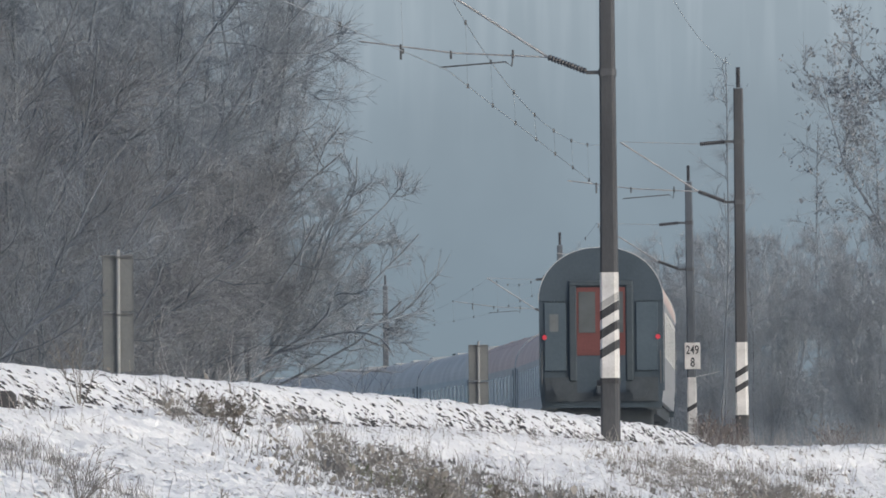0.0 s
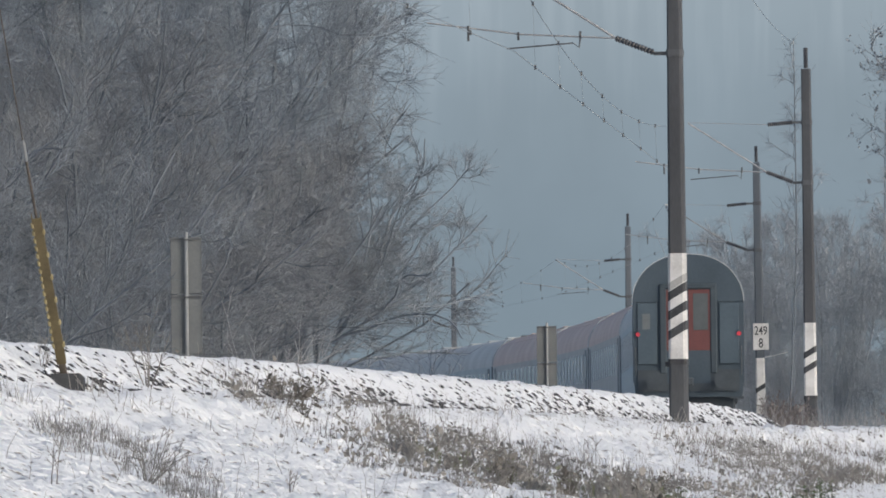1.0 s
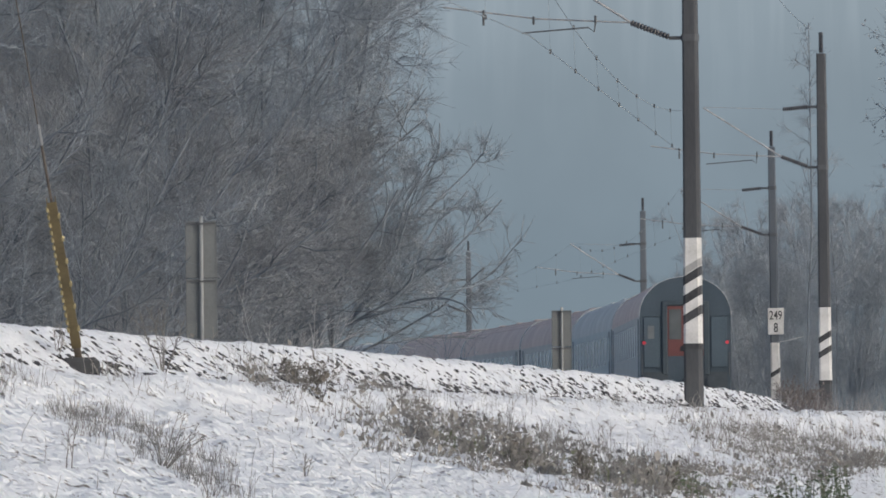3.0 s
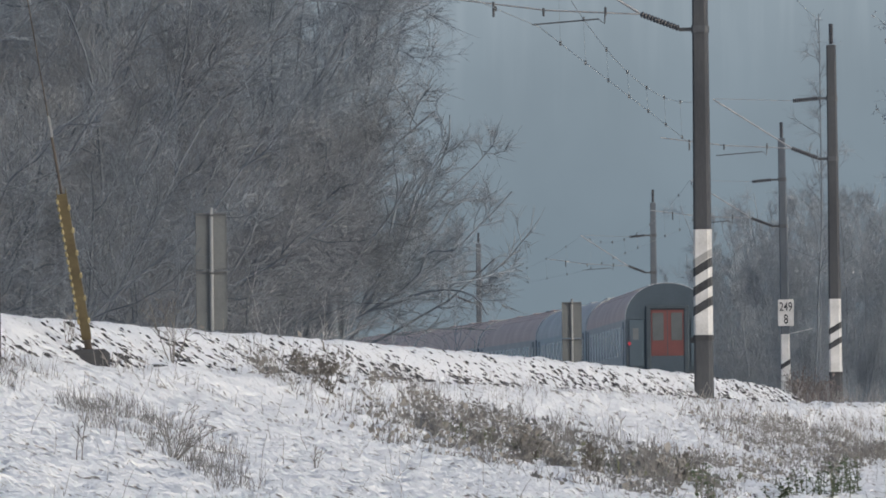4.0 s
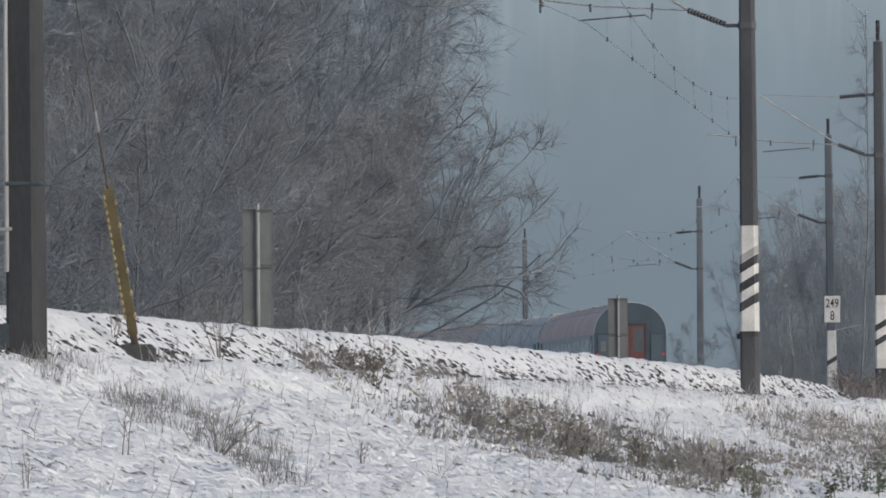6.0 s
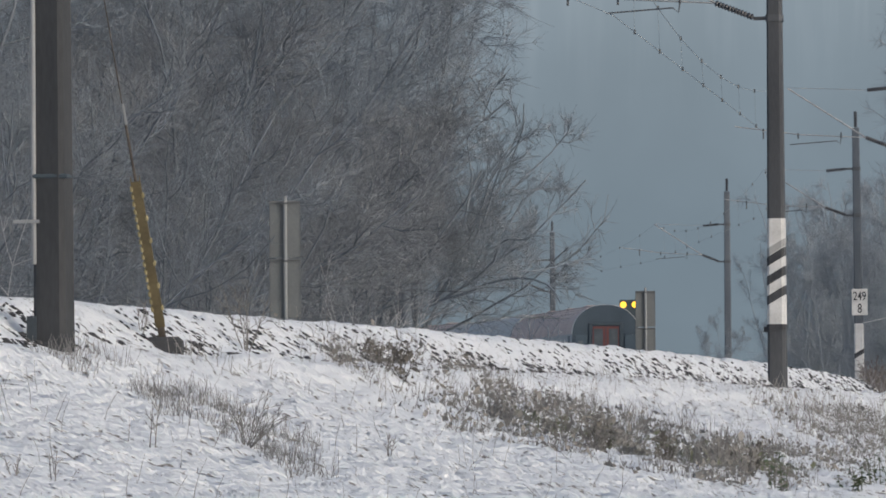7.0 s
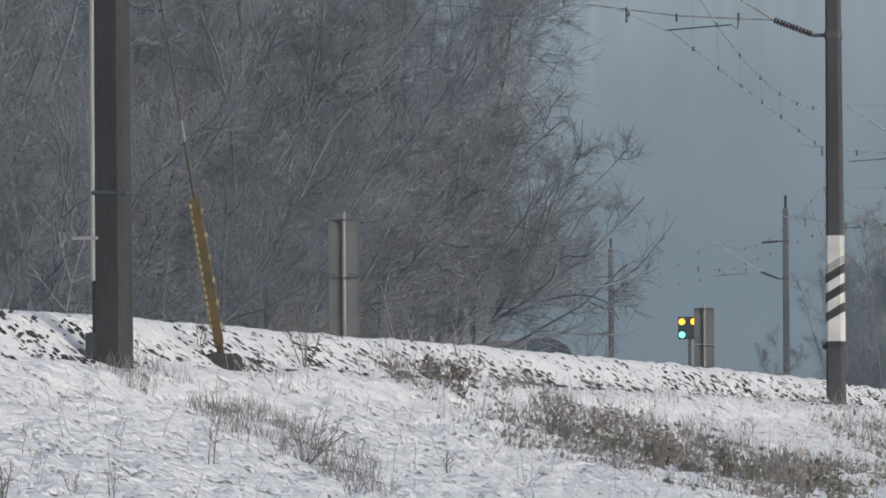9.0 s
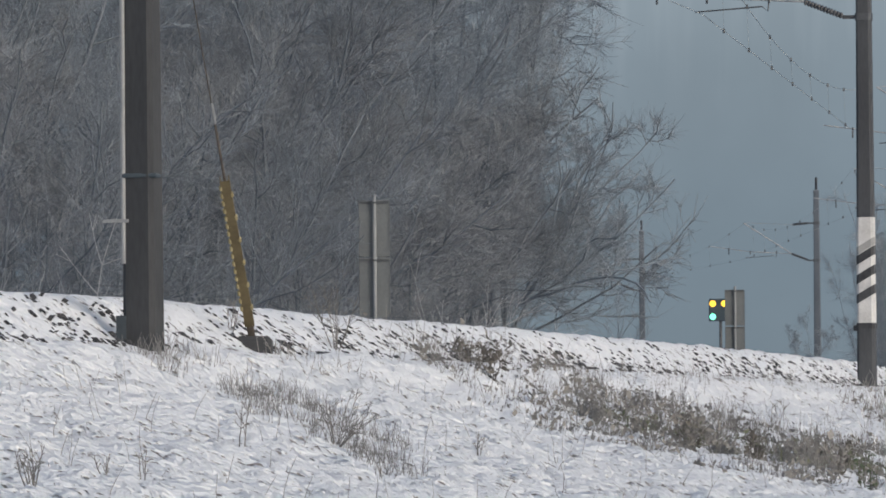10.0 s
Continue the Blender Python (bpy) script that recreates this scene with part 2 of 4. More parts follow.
UNDERSIDE = mottled("dirty_hazed_underframe", (0.046, 0.057, 0.068), (0.066, 0.079, 0.091), 3, 30, 0.9)
TAIL = glowing("red_tail_lamp", (0.42, 0.045, 0.065), 0.18)
AMBER = glowing("amber_lamp", (1.0, 0.60, 0.06), 1.1)
GREEN = glowing("green_lamp", (0.22, 1.0, 0.70), 0.95)


# ---- building helpers ----
def part(name, bm, mat, parent=None, label="", smooth=False):
    me = bpy.data.meshes.new(name)
    bm.to_mesh(me)
    bm.free()
    return mesh_part(name, me, mat, parent, label, smooth)


def mesh_part(name, me, mat, parent=None, label="", smooth=False):
    me.materials.append(mat)
    if smooth:
        me.polygons.foreach_set("use_smooth", [True] * len(me.polygons))
    ob = new(name, me)
    if parent is not None:
        ob.parent = parent
    if label:
        ob["label"] = label
    return ob


def thing(name, m, label, category, group="", kind=""):
    ob = new(name)
    ob.empty_display_size = 0.2
    ob.matrix_world = m
    return tagged(ob, label, category, group, kind)


def box(bm, x0, x1, y0, y1, z0, z1, bevel=0.0):
    c = bmesh.ops.create_cube(bm, size=1.0, matrix=Matrix.LocRotScale(((x0 + x1) / 2, (y0 + y1) / 2, (z0 + z1) / 2), None, (x1 - x0, y1 - y0, z1 - z0)))
    if bevel:
        edges = list({e for v in c["verts"] for e in v.link_edges})
        bmesh.ops.bevel(bm, geom=edges, offset=bevel, segments=1, affect="EDGES")


def boxed(*a, bevel=0.0):
    bm = bmesh.new()
    box(bm, *a, bevel=bevel)
    return bm


def tube(bm, points, radii, sides=8, cap=True):
    """A tube along points, with a radius at each."""
    rings = []
    up = Vector((0.0123, 0.0345, 1)).normalized()
    points = [Vector(p) for p in points]
    for i, p in enumerate(points):
        d = (points[min(i + 1, len(points) - 1)] - points[max(i - 1, 0)]).normalized()
        a = d.cross(up)
        a = a.normalized() if a.length > 0.05 else d.cross(Vector((0, 1, 0))).normalized()
        c = d.cross(a)
        r = radii[i] if isinstance(radii, (list, tuple)) else radii
        rings.append([bm.verts.new(p + r * (math.cos(2 * math.pi * k / sides) * a + math.sin(2 * math.pi * k / sides) * c)) for k in range(sides)])
    for r0, r1 in zip(rings, rings[1:]):
        for k in range(sides):
            bm.faces.new((r0[k], r0[(k + 1) % sides], r1[(k + 1) % sides], r1[k]))
    if cap:
        bm.faces.new(rings[0][::-1])
        bm.faces.new(rings[-1])


def tubed(points, radii, sides=8):
    bm = bmesh.new()
    tube(bm, points, radii, sides)
    return bm


def strands(paths, sides=3):
    """The mesh of many thin tubes at once: paths of (points, radii)."""
    groups = {}
    for pts, radii in paths:
        groups.setdefault(len(pts), []).append((pts, radii))
    verts, faces, first = [], [], 0
    for n, items in groups.items():
        p = np.array([i[0] for i in items])
        r = np.array([i[1] for i in items])
        d = np.empty_like(p)
        d[:, 1:-1] = p[:, 2:] - p[:, :-2]
        d[:, 0], d[:, -1] = p[:, 1] - p[:, 0], p[:, -1] - p[:, -2]
        d /= np.linalg.norm(d, axis=2, keepdims=True) + 1e-9
        a = np.cross(d, np.array((0.31, 0.87, 0.38)))
        a /= np.linalg.norm(a, axis=2, keepdims=True) + 1e-9
        c = np.cross(d, a)
        ang = 2 * math.pi * np.arange(sides) / sides
        v = p[:, :, None] + r[:, :, None, None] * (np.cos(ang)[None, None, :, None] * a[:, :, None] + np.sin(ang)[None, None, :, None] * c[:, :, None])
        verts.append(v.reshape(-1, 3))
        k = np.arange(sides)
        quad = np.stack([k, (k + 1) % sides, (k + 1) % sides + sides, k + sides], axis=1)
        ring = first + np.arange(len(items))[:, None, None, None] * n * sides + np.arange(n - 1)[None, :, None, None] * sides
        faces.append((ring + quad[None, None]).reshape(-1, 4))
        first += len(items) * n * sides
    verts, faces = np.concatenate(verts), np.concatenate(faces)
    me = bpy.data.meshes.new("strands")
    me.vertices.add(len(verts))
    me.vertices.foreach_set("co", verts.ravel())
    me.loops.add(faces.size)
    me.loops.foreach_set("vertex_index", faces.ravel().astype(np.int32))
    me.polygons.add(len(faces))
    me.polygons.foreach_set("loop_start", np.arange(0, faces.size, 4, dtype=np.int32))
    me.update(calc_edges=True)
    return me


# ---- the line: mast row and track in plan ----
MAST_X, MAST_Y, HEADING, BEND, BEND_RISE, TRACK_OFF = 5.21, 141.1, 0.1073, 0.0007935, 0.93e-6, 2.89
RAIL_Z, FORMATION, GRADE = 2.985, 2.44, 0.0009
_s = np.arange(-260.0, 900.0, 0.5)
_h = HEADING - BEND * np.where(_s < -90, -90, np.where(_s > 420, 420, _s)) - BEND_RISE * np.clip(_s, 0, 420) ** 2 / 2
_x = np.cumsum(np.sin(_h)) * 0.5
_y = np.cumsum(np.cos(_h)) * 0.5
_x += MAST_X - np.interp(0, _s, _x)
_y += MAST_Y - np.interp(0, _s, _y)


def along(s, off=0.0):
    """Plan place and heading at s metres along the mast row, off metres to its left (the track's middle is at TRACK_OFF)."""
    x, y, h = np.interp(s, _s, _x), np.interp(s, _s, _y), np.interp(s, _s, _h)
    return x - off * math.cos(h), y + off * math.sin(h), h


_tx, _ty = _x - TRACK_OFF * np.cos(_h), _y + TRACK_OFF * np.sin(_h)


def smooth(a, b, v):
    u = np.clip((v - a) / (b - a), 0, 1)
    return u * u * (3 - 2 * u)


def ground_z(x, y):
    """Height of the snow at a place, without its small lumps; m is the distance to the track's middle, positive towards the eye."""
    m = (x - np.interp(y, _ty, _tx)) * 0.993
    crown = smooth(3.0, 2.0, m) * smooth(-3.2, -2.0, m)
    bed = FORMATION + 0.04 * smooth(120, 78, y) - 0.05 * smooth(112, 138, y) * smooth(165, 146, y) + 0.09 * smooth(145, 178, y) * smooth(5.0, 8.0, m)
    z = bed + (RAIL_Z - 0.03 - bed) * crown
    edge = np.interp(y, [0, 74, 100, 140, 165, 230], [2.6, 2.7, 2.8, 3.3, 9.0, 40.0])
    d = np.maximum(m - edge, 0)
    z = z - 2.45 * (1 - np.exp(-d / 7.0)) * smooth(0, 1.2, d)
    return z + GRADE * np.clip(y - 190, 0, 400)


def build_ground():
    ys = np.concatenate([np.arange(-60, 40, 4), np.arange(40, 150, 0.2), np.arange(150, 170, 0.45), np.arange(170, 420, 2.0), np.arange(420, 800, 20), np.geomspace(800, 4500, 12)])
    near = np.concatenate([np.arange(-5, 1.5, 0.4), np.arange(1.5, 8.6, 0.06), np.arange(8.6, 13, 0.17), np.arange(13, 30, 0.6)])
    ms = np.concatenate([-np.geomspace(3500, 6, 22), near, np.geomspace(31, 3500, 20)])
    def lump(x, y, m):
        rough = 0.62 + 0.62 * float(smooth(2.7, 3.6, m))
        fine = 0.042 * noise.noise((x * 4.5, y * 1.5, 5)) + 0.050 * abs(noise.noise((x * 9, y * 2.6, 9))) + 0.036 * noise.noise((x * 15, y * 5, 2))
        return rough * (0.05 * noise.noise((x * 0.9, y * 0.4, 0)) + fine)

    verts, faces = [], []
    for y in ys:
        tx = np.interp(y, _ty, _tx)
        for m in ms:
            x = tx + m / 0.993
            z = float(ground_z(x, y))
            if 35 < y < 260 and abs(m) < 30:
                z += lump(x, y, m)
            verts.append((x, y, z))
    w = len(ms)
    for i in range(len(ys) - 1):
        for j in range(w - 1):
            faces.append((i * w + j, i * w + j + 1, (i + 1) * w + j + 1, (i + 1) * w + j))
    me = bpy.data.meshes.new("ground")
    me.from_pydata(verts, [], faces)
    ob = mesh_part("ground", me, SNOW, None, "", True)
    tagged(ob, "snow-covered trackside ground with a sloping bank", "ground", "", "structure")


build_ground()


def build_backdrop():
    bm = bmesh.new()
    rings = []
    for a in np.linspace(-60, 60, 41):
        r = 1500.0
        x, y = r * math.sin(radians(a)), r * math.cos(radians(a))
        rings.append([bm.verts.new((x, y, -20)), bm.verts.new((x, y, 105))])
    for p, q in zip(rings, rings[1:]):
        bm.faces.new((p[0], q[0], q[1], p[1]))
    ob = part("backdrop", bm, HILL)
    tagged(ob, "distant wooded hillside backdrop with winter mist painted in", "hillside", "", "structure")


build_backdrop()


# ---- track ----
def build_rail(off, name):
    bm = bmesh.new()
    ring0 = None
    prof = [(-0.07, 0), (-0.07, 0.02), (-0.012, 0.04), (-0.012, 0.13), (-0.035, 0.145), (-0.035, 0.172), (0.035, 0.172), (0.035, 0.145), (0.012, 0.13), (0.012, 0.04), (0.07, 0.02), (0.07, 0)]
    for s in np.arange(-120, 420, 4.0):
        x, y, h = along(s, TRACK_OFF + off)
        ring = [bm.verts.new((x + u * math.cos(h), y - u * math.sin(h), RAIL_Z - 0.172 + v + GRADE * max(0, min(y - 190, 400)))) for u, v in prof]
        if ring0:
            for k in range(len(prof)):
                bm.faces.new((ring0[k], ring0[(k + 1) % len(prof)], ring[(k + 1) % len(prof)], ring[k]))
        ring0 = ring
    ob = part(name, bm, RAIL)
    tagged(ob, "rusty steel rail bedded in snowy ballast", "rail", "rails of the track", "structure")


build_rail(0.75, "rail")
build_rail(-0.75, "rail")


def pebbles(spots, rng, flat=0.75):
    """One mesh of small uneven eight-sided lumps at (x, y, z, size, stretch, turn)."""
    base = np.array(((1, 0, 0), (-1, 0, 0), (0, 1, 0), (0, -1, 0), (0, 0, 1), (0, 0, -1)), float)
    tri = np.array(((0, 2, 4), (2, 1, 4), (1, 3, 4), (3, 0, 4), (2, 0, 5), (1, 2, 5), (3, 1, 5), (0, 3, 5)))
    spots = np.array(spots)
    k = len(spots)
    v = base[None] * rng.uniform(0.75, 1.2, (k, 6, 1)) * spots[:, 3, None, None]
    v[:, :, 0] *= spots[:, 4, None]
    v[:, :, 2] = v[:, :, 2] * flat - v[:, :, 0] * 0.5
    c, n = np.cos(spots[:, 5, None]), np.sin(spots[:, 5, None])
    x, y = v[:, :, 0] * c - v[:, :, 1] * n, v[:, :, 0] * n + v[:, :, 1] * c
    verts = np.stack([x, y, v[:, :, 2]], axis=2) + spots[:, None, :3]
    faces = tri[None] + 6 * np.arange(k)[:, None, None]
    me = bpy.data.meshes.new("pebbles")
    me.from_pydata(verts.reshape(-1, 3).tolist(), [], faces.reshape(-1, 3).tolist())
    return me


def build_ballast():
    rng = np.random.default_rng(4)
    stones = []
    for k in range(4300):
        y = 45 + 190 * rng.random() ** 1.3
        m = 2.08 + 0.96 * rng.beta(2.4, 1.5)
        x = float(np.interp(y, _ty, _tx)) + m / 0.993
        size = rng.uniform(0.012, 0.024) * (1.7 if rng.random() < 0.08 else 1)
        if noise.noise((x * 0.8, y * 0.4, 3.0)) > -0.35:
            stones.append((x, y, float(ground_z(x, y)) + 0.016, size, rng.uniform(1.2, 2.4), rng.normal(0, 0.5)))
    for _ in range(70):
        y = rng.uniform(62, 76)
        x = float(np.interp(y, _ty, _tx)) + rng.uniform(2.2, 3.0)
        stones.append((x, y, float(ground_z(x, y)) + 0.02, rng.uniform(0.022, 0.042), rng.uniform(0.9, 1.6), rng.uniform(0, 6.28)))
    tagged(mesh_part("ballast", pebbles(stones, rng), BALLAST), "dark ballast stones poking out of thin snow", "ballast", "", "stuff")


build_ballast()


# ---- catenary masts ----
WIRE_Z, CARRIER_Z = 8.8, 10.2


def insulator(points, parent):
    """A ribbed insulator between two points."""
    a, b = (Vector(p) for p in points)
    pts, rad = [], []
    for i in range(25):
        pts.append(a.lerp(b, i / 24))
        rad.append(0.060 if i % 2 else 0.038)
    part("insulator", tubed(pts, rad, 10), INSULATOR, parent, "dark slate ribbed insulator")


def build_mast(s, shift, mat, stripes, arm, turn, top_z=11.5, base=0.305, lean=0.0):
    x, y, h = along(s, 0)
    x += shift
    z0 = float(ground_z(x, y))
    mast = thing("catenary_mast", pose(x, y, z0, 0, lean, -math.degrees(h)), "dark square catenary mast" + (" with white and black warning bands" if stripes else " with a pale cable pipe"), "mast", "masts along the track")
    H = top_z - z0
    half = lambda z: (base - (base - 0.22) * z / 9.1) / 2

    def section(z, grow=0.0):
        r = half(z) + grow
        c = r * 0.72
        ring = [(r, c), (c, r), (-c, r), (-r, c), (-r, -c), (-c, -r), (c, -r), (r, -c)]
        ca, sa = math.cos(radians(turn)), math.sin(radians(turn))
        return [(u * ca - v * sa, u * sa + v * ca, z) for u, v in ring]

    def sleeve(z0, z1, grow, skew=0.0):
        """A stretch of the mast's skin; skew lifts one side of its ends."""
        bm = bmesh.new()
        rings = []
        for z in (z0, z1):
            rings.append([bm.verts.new((u, v, w + skew * (u / half(z)))) for u, v, w in section(z, grow)])
        for k in range(8):
            bm.faces.new((rings[0][k], rings[0][(k + 1) % 8], rings[1][(k + 1) % 8], rings[1][k]))
        bm.faces.new(rings[0][::-1])
        bm.faces.new(rings[1])
        return bm

    part("shaft", sleeve(-0.3, H, 0), mat, mast)
    if stripes:
        zb = (3.56 if len(stripes) > 2 else 3.51) - z0
        part("white_band", sleeve(zb, zb + 1.78, 0.003), WHITE_PAINT, mast, "worn white painted band")
        for z in stripes:
            part("black_stripe", sleeve(z - z0 - 0.078, z - z0 + 0.078, 0.006, 0.085), BLACK_PAINT, mast, "black slanting stripe")
        if len(stripes) > 2:
            part("faded_stripe", sleeve(stripes[0] + 0.09 - z0, stripes[0] + 0.22 - z0, 0.005, 0.085), FADED_PAINT, mast, "faded grey slanting stripe")
            part("collar_clamp", boxed(-half(zb) - 0.075, -half(zb) + 0.01, -0.06, 0.06, zb - 0.13, zb - 0.04, bevel=0.01), BLACK_PAINT, mast, "small dark clamp on the collar")
        part("collar", sleeve(zb - 0.10, zb - 0.01, 0.012), BLACK_PAINT, mast)
    # top post with its insulator
    part("top_insulator", tubed([(0, 0, H + 0.02 + 0.02 * i) for i in range(26)], [0.045 if i % 2 else 0.062 for i in range(26)], 10), INSULATOR, mast)
    if arm:
        up, low = CARRIER_Z - z0, 8.72 - z0
        node = (-1.0, 0, low + 0.27)
        part("bracket", boxed(-0.34, -half(up) + 0.01, -0.05, 0.05, up - 0.03, up + 0.03), STEEL, mast)
        part("bracket", boxed(-0.36, -half(low) + 0.01, -0.05, 0.05, low - 0.03, low + 0.03), STEEL, mast)
        part("clamp", sleeve(up - 0.06, up + 0.06, 0.015), STEEL, mast)
        part("clamp", sleeve(low - 0.06, low + 0.06, 0.015), STEEL, mast)
        insulator(((-0.34, 0, up), (-0.95, 0, up - 0.05)), mast)
        insulator(((-0.36, 0, low + 0.02), node), mast)
        part("stay_tube", tubed([(-0.9, 0, up - 0.05), (-2.85, 0, up + 0.03)], 0.008, 6), GALVANISED, mast)
        part("cantilever_tube", tubed([node, (-2.9, 0, up + 0.02)], 0.021, 8), GALVANISED, mast)
        part("registration_tube", tubed([node, (-2.6, 0, low + 0.36), (-4.2, 0, low + 0.58)], 0.015, 8), GALVANISED, mast)
        part("steady_arm", tubed([(-1.6, 0, low + 0.3), (-1.62, 0, low + 0.12), (-1.72, 0, low + 0.2), (-2.85, 0, 8.84 - z0)], 0.014, 6), STEEL, mast)
        for u in (-1.6, -2.65, -3.5):
            part("tube_clamp", boxed(u - 0.018, u + 0.018, -0.03, 0.03, low + 0.26, low + 0.40 + (0.12 if u < -3 else 0), bevel=0.006), STEEL, mast)
    return mast, z0, half


MAST_S = []
for y_target in (74.3, 141.1, 204.5, 265.6, 332.5, 395.0):
    MAST_S.append(float(np.interp(y_target, _y, _s)))
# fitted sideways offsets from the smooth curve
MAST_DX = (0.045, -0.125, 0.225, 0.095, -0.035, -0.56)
MAST_LEAN = (0.0, 0.0, -0.2, -0.45, 0.0, 0.0)
masts = []
# The farther the mast, the more mist its concrete tone has painted in.
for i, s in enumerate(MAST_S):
    masts.append(build_mast(s, MAST_DX[i], (CONCRETE_DARK, CONCRETE, CONCRETE)[i] if i < 3 else CONCRETE_HAZED, ((), (4.70, 4.376, 4.046), (4.57, 4.21), (4.34,), (), ())[i], i > 0, -5 if i else -9, lean=MAST_LEAN[i])[0])


def build_wires():
    stops = [along(s, 0) for s in [MAST_S[0] - 60] + MAST_S + [MAST_S[-1] + 60]]
    contact, carrier, feeder = [], [], []
    for i, (x, y, h) in enumerate(stops):
        c, sn = math.cos(h), math.sin(h)
        contact.append(Vector((x - 2.85 * c, y + 2.85 * sn, WIRE_Z)))
        carrier.append(Vector((x - 2.88 * c, y + 2.88 * sn, CARRIER_Z + 0.03)))
        feeder.append(Vector((x, y, 12.1)))
    for i in range(len(stops) - 1):
        span = thing("overhead_wire", pose(0, 0, 0), "thin overhead contact wire hung from its carrier by droppers", "overhead wire", "overhead wires")
        a, b = contact[i], contact[i + 1]
        part("contact_wire", tubed([a, b], 0.0075 if i < 4 else 0.004, 5), WIRE, span)
        p, q = carrier[i], carrier[i + 1]
        sag = lambda u: p.lerp(q, u) - Vector((0, 0, 4 * 0.95 * u * (1 - u)))
        part("carrier_wire", tubed([sag(u) for u in np.linspace(0, 1, 15)], 0.0075 if i < 4 else 0.004, 5), WIRE, span)
        for u in np.linspace(0.09, 0.91, 8):
            part("dropper", tubed([a.lerp(b, u), sag(u)], 0.0035, 4), WIRE, span)
            part("dropper_clip", boxed(-0.02, 0.02, -0.02, 0.02, -0.04, 0.04), STEEL, span).location = a.lerp(b, u)
            part("dropper_clip", boxed(-0.02, 0.02, -0.02, 0.02, -0.04, 0.04), STEEL, span).location = sag(u)
        if i > 2:
            continue
        f, g = feeder[i], feeder[i + 1]
        line = tubed([f.lerp(g, u) - Vector((0, 0, 4 * 0.6 * u * (1 - u))) for u in np.linspace(0, 1, 13)], 0.006, 5)
        ob = part("feeder_wire", line, WIRE)
        tagged(ob, "thin feeder wire slung between mast tops", "overhead wire", "feeder wires")


build_wires()


# ---- passenger coaches ----
COACH_LEN, COACH_GAP, HALF_W, ROOF_TOP = 26.0, 0.4, 1.425, 4.27
SPEED, START_S = 23.37, 50.8


def shell_profile(z_from, z_to, n_arc=12, grow=0.0):
    """Half-outline of the body from low to high: straight side, then a round roof."""
    out = []
    sh = 3.05
    if z_from < sh - 0.6:
        out += [(HALF_W - 0.06 + grow, z_from), (HALF_W + grow, z_from + 0.5), (HALF_W + grow, min(sh, z_to))]
    if z_from >= sh - 0.6:
        out.append((HALF_W + grow, sh))
    if z_to > sh:
        for k in range(1, n_arc + 1):
            a = math.pi / 2 * k / n_arc
            out.append(((HALF_W + grow) * math.cos(a) ** 0.9 if k < n_arc else 0.0, sh + (ROOF_TOP - sh + grow) * math.sin(a)))
    return out


def swept(profile, y0, y1, close=True):
    """The half-outline mirrored and swept along the coach."""
    full = profile + [(-u, z) for u, z in reversed(profile) if u > 1e-6]
    bm = bmesh.new()
    a = [bm.verts.new((u, y0, z)) for u, z in full]
    b = [bm.verts.new((u, y1, z)) for u, z in full]
    for k in range(len(full) - 1):
        bm.faces.new((a[k], a[k + 1], b[k + 1], b[k]))
    if close:
        bm.faces.new((a[-1], a[0], b[0], b[-1]))
        bm.faces.new(a[::-1])
        bm.faces.new(b)
    return bm


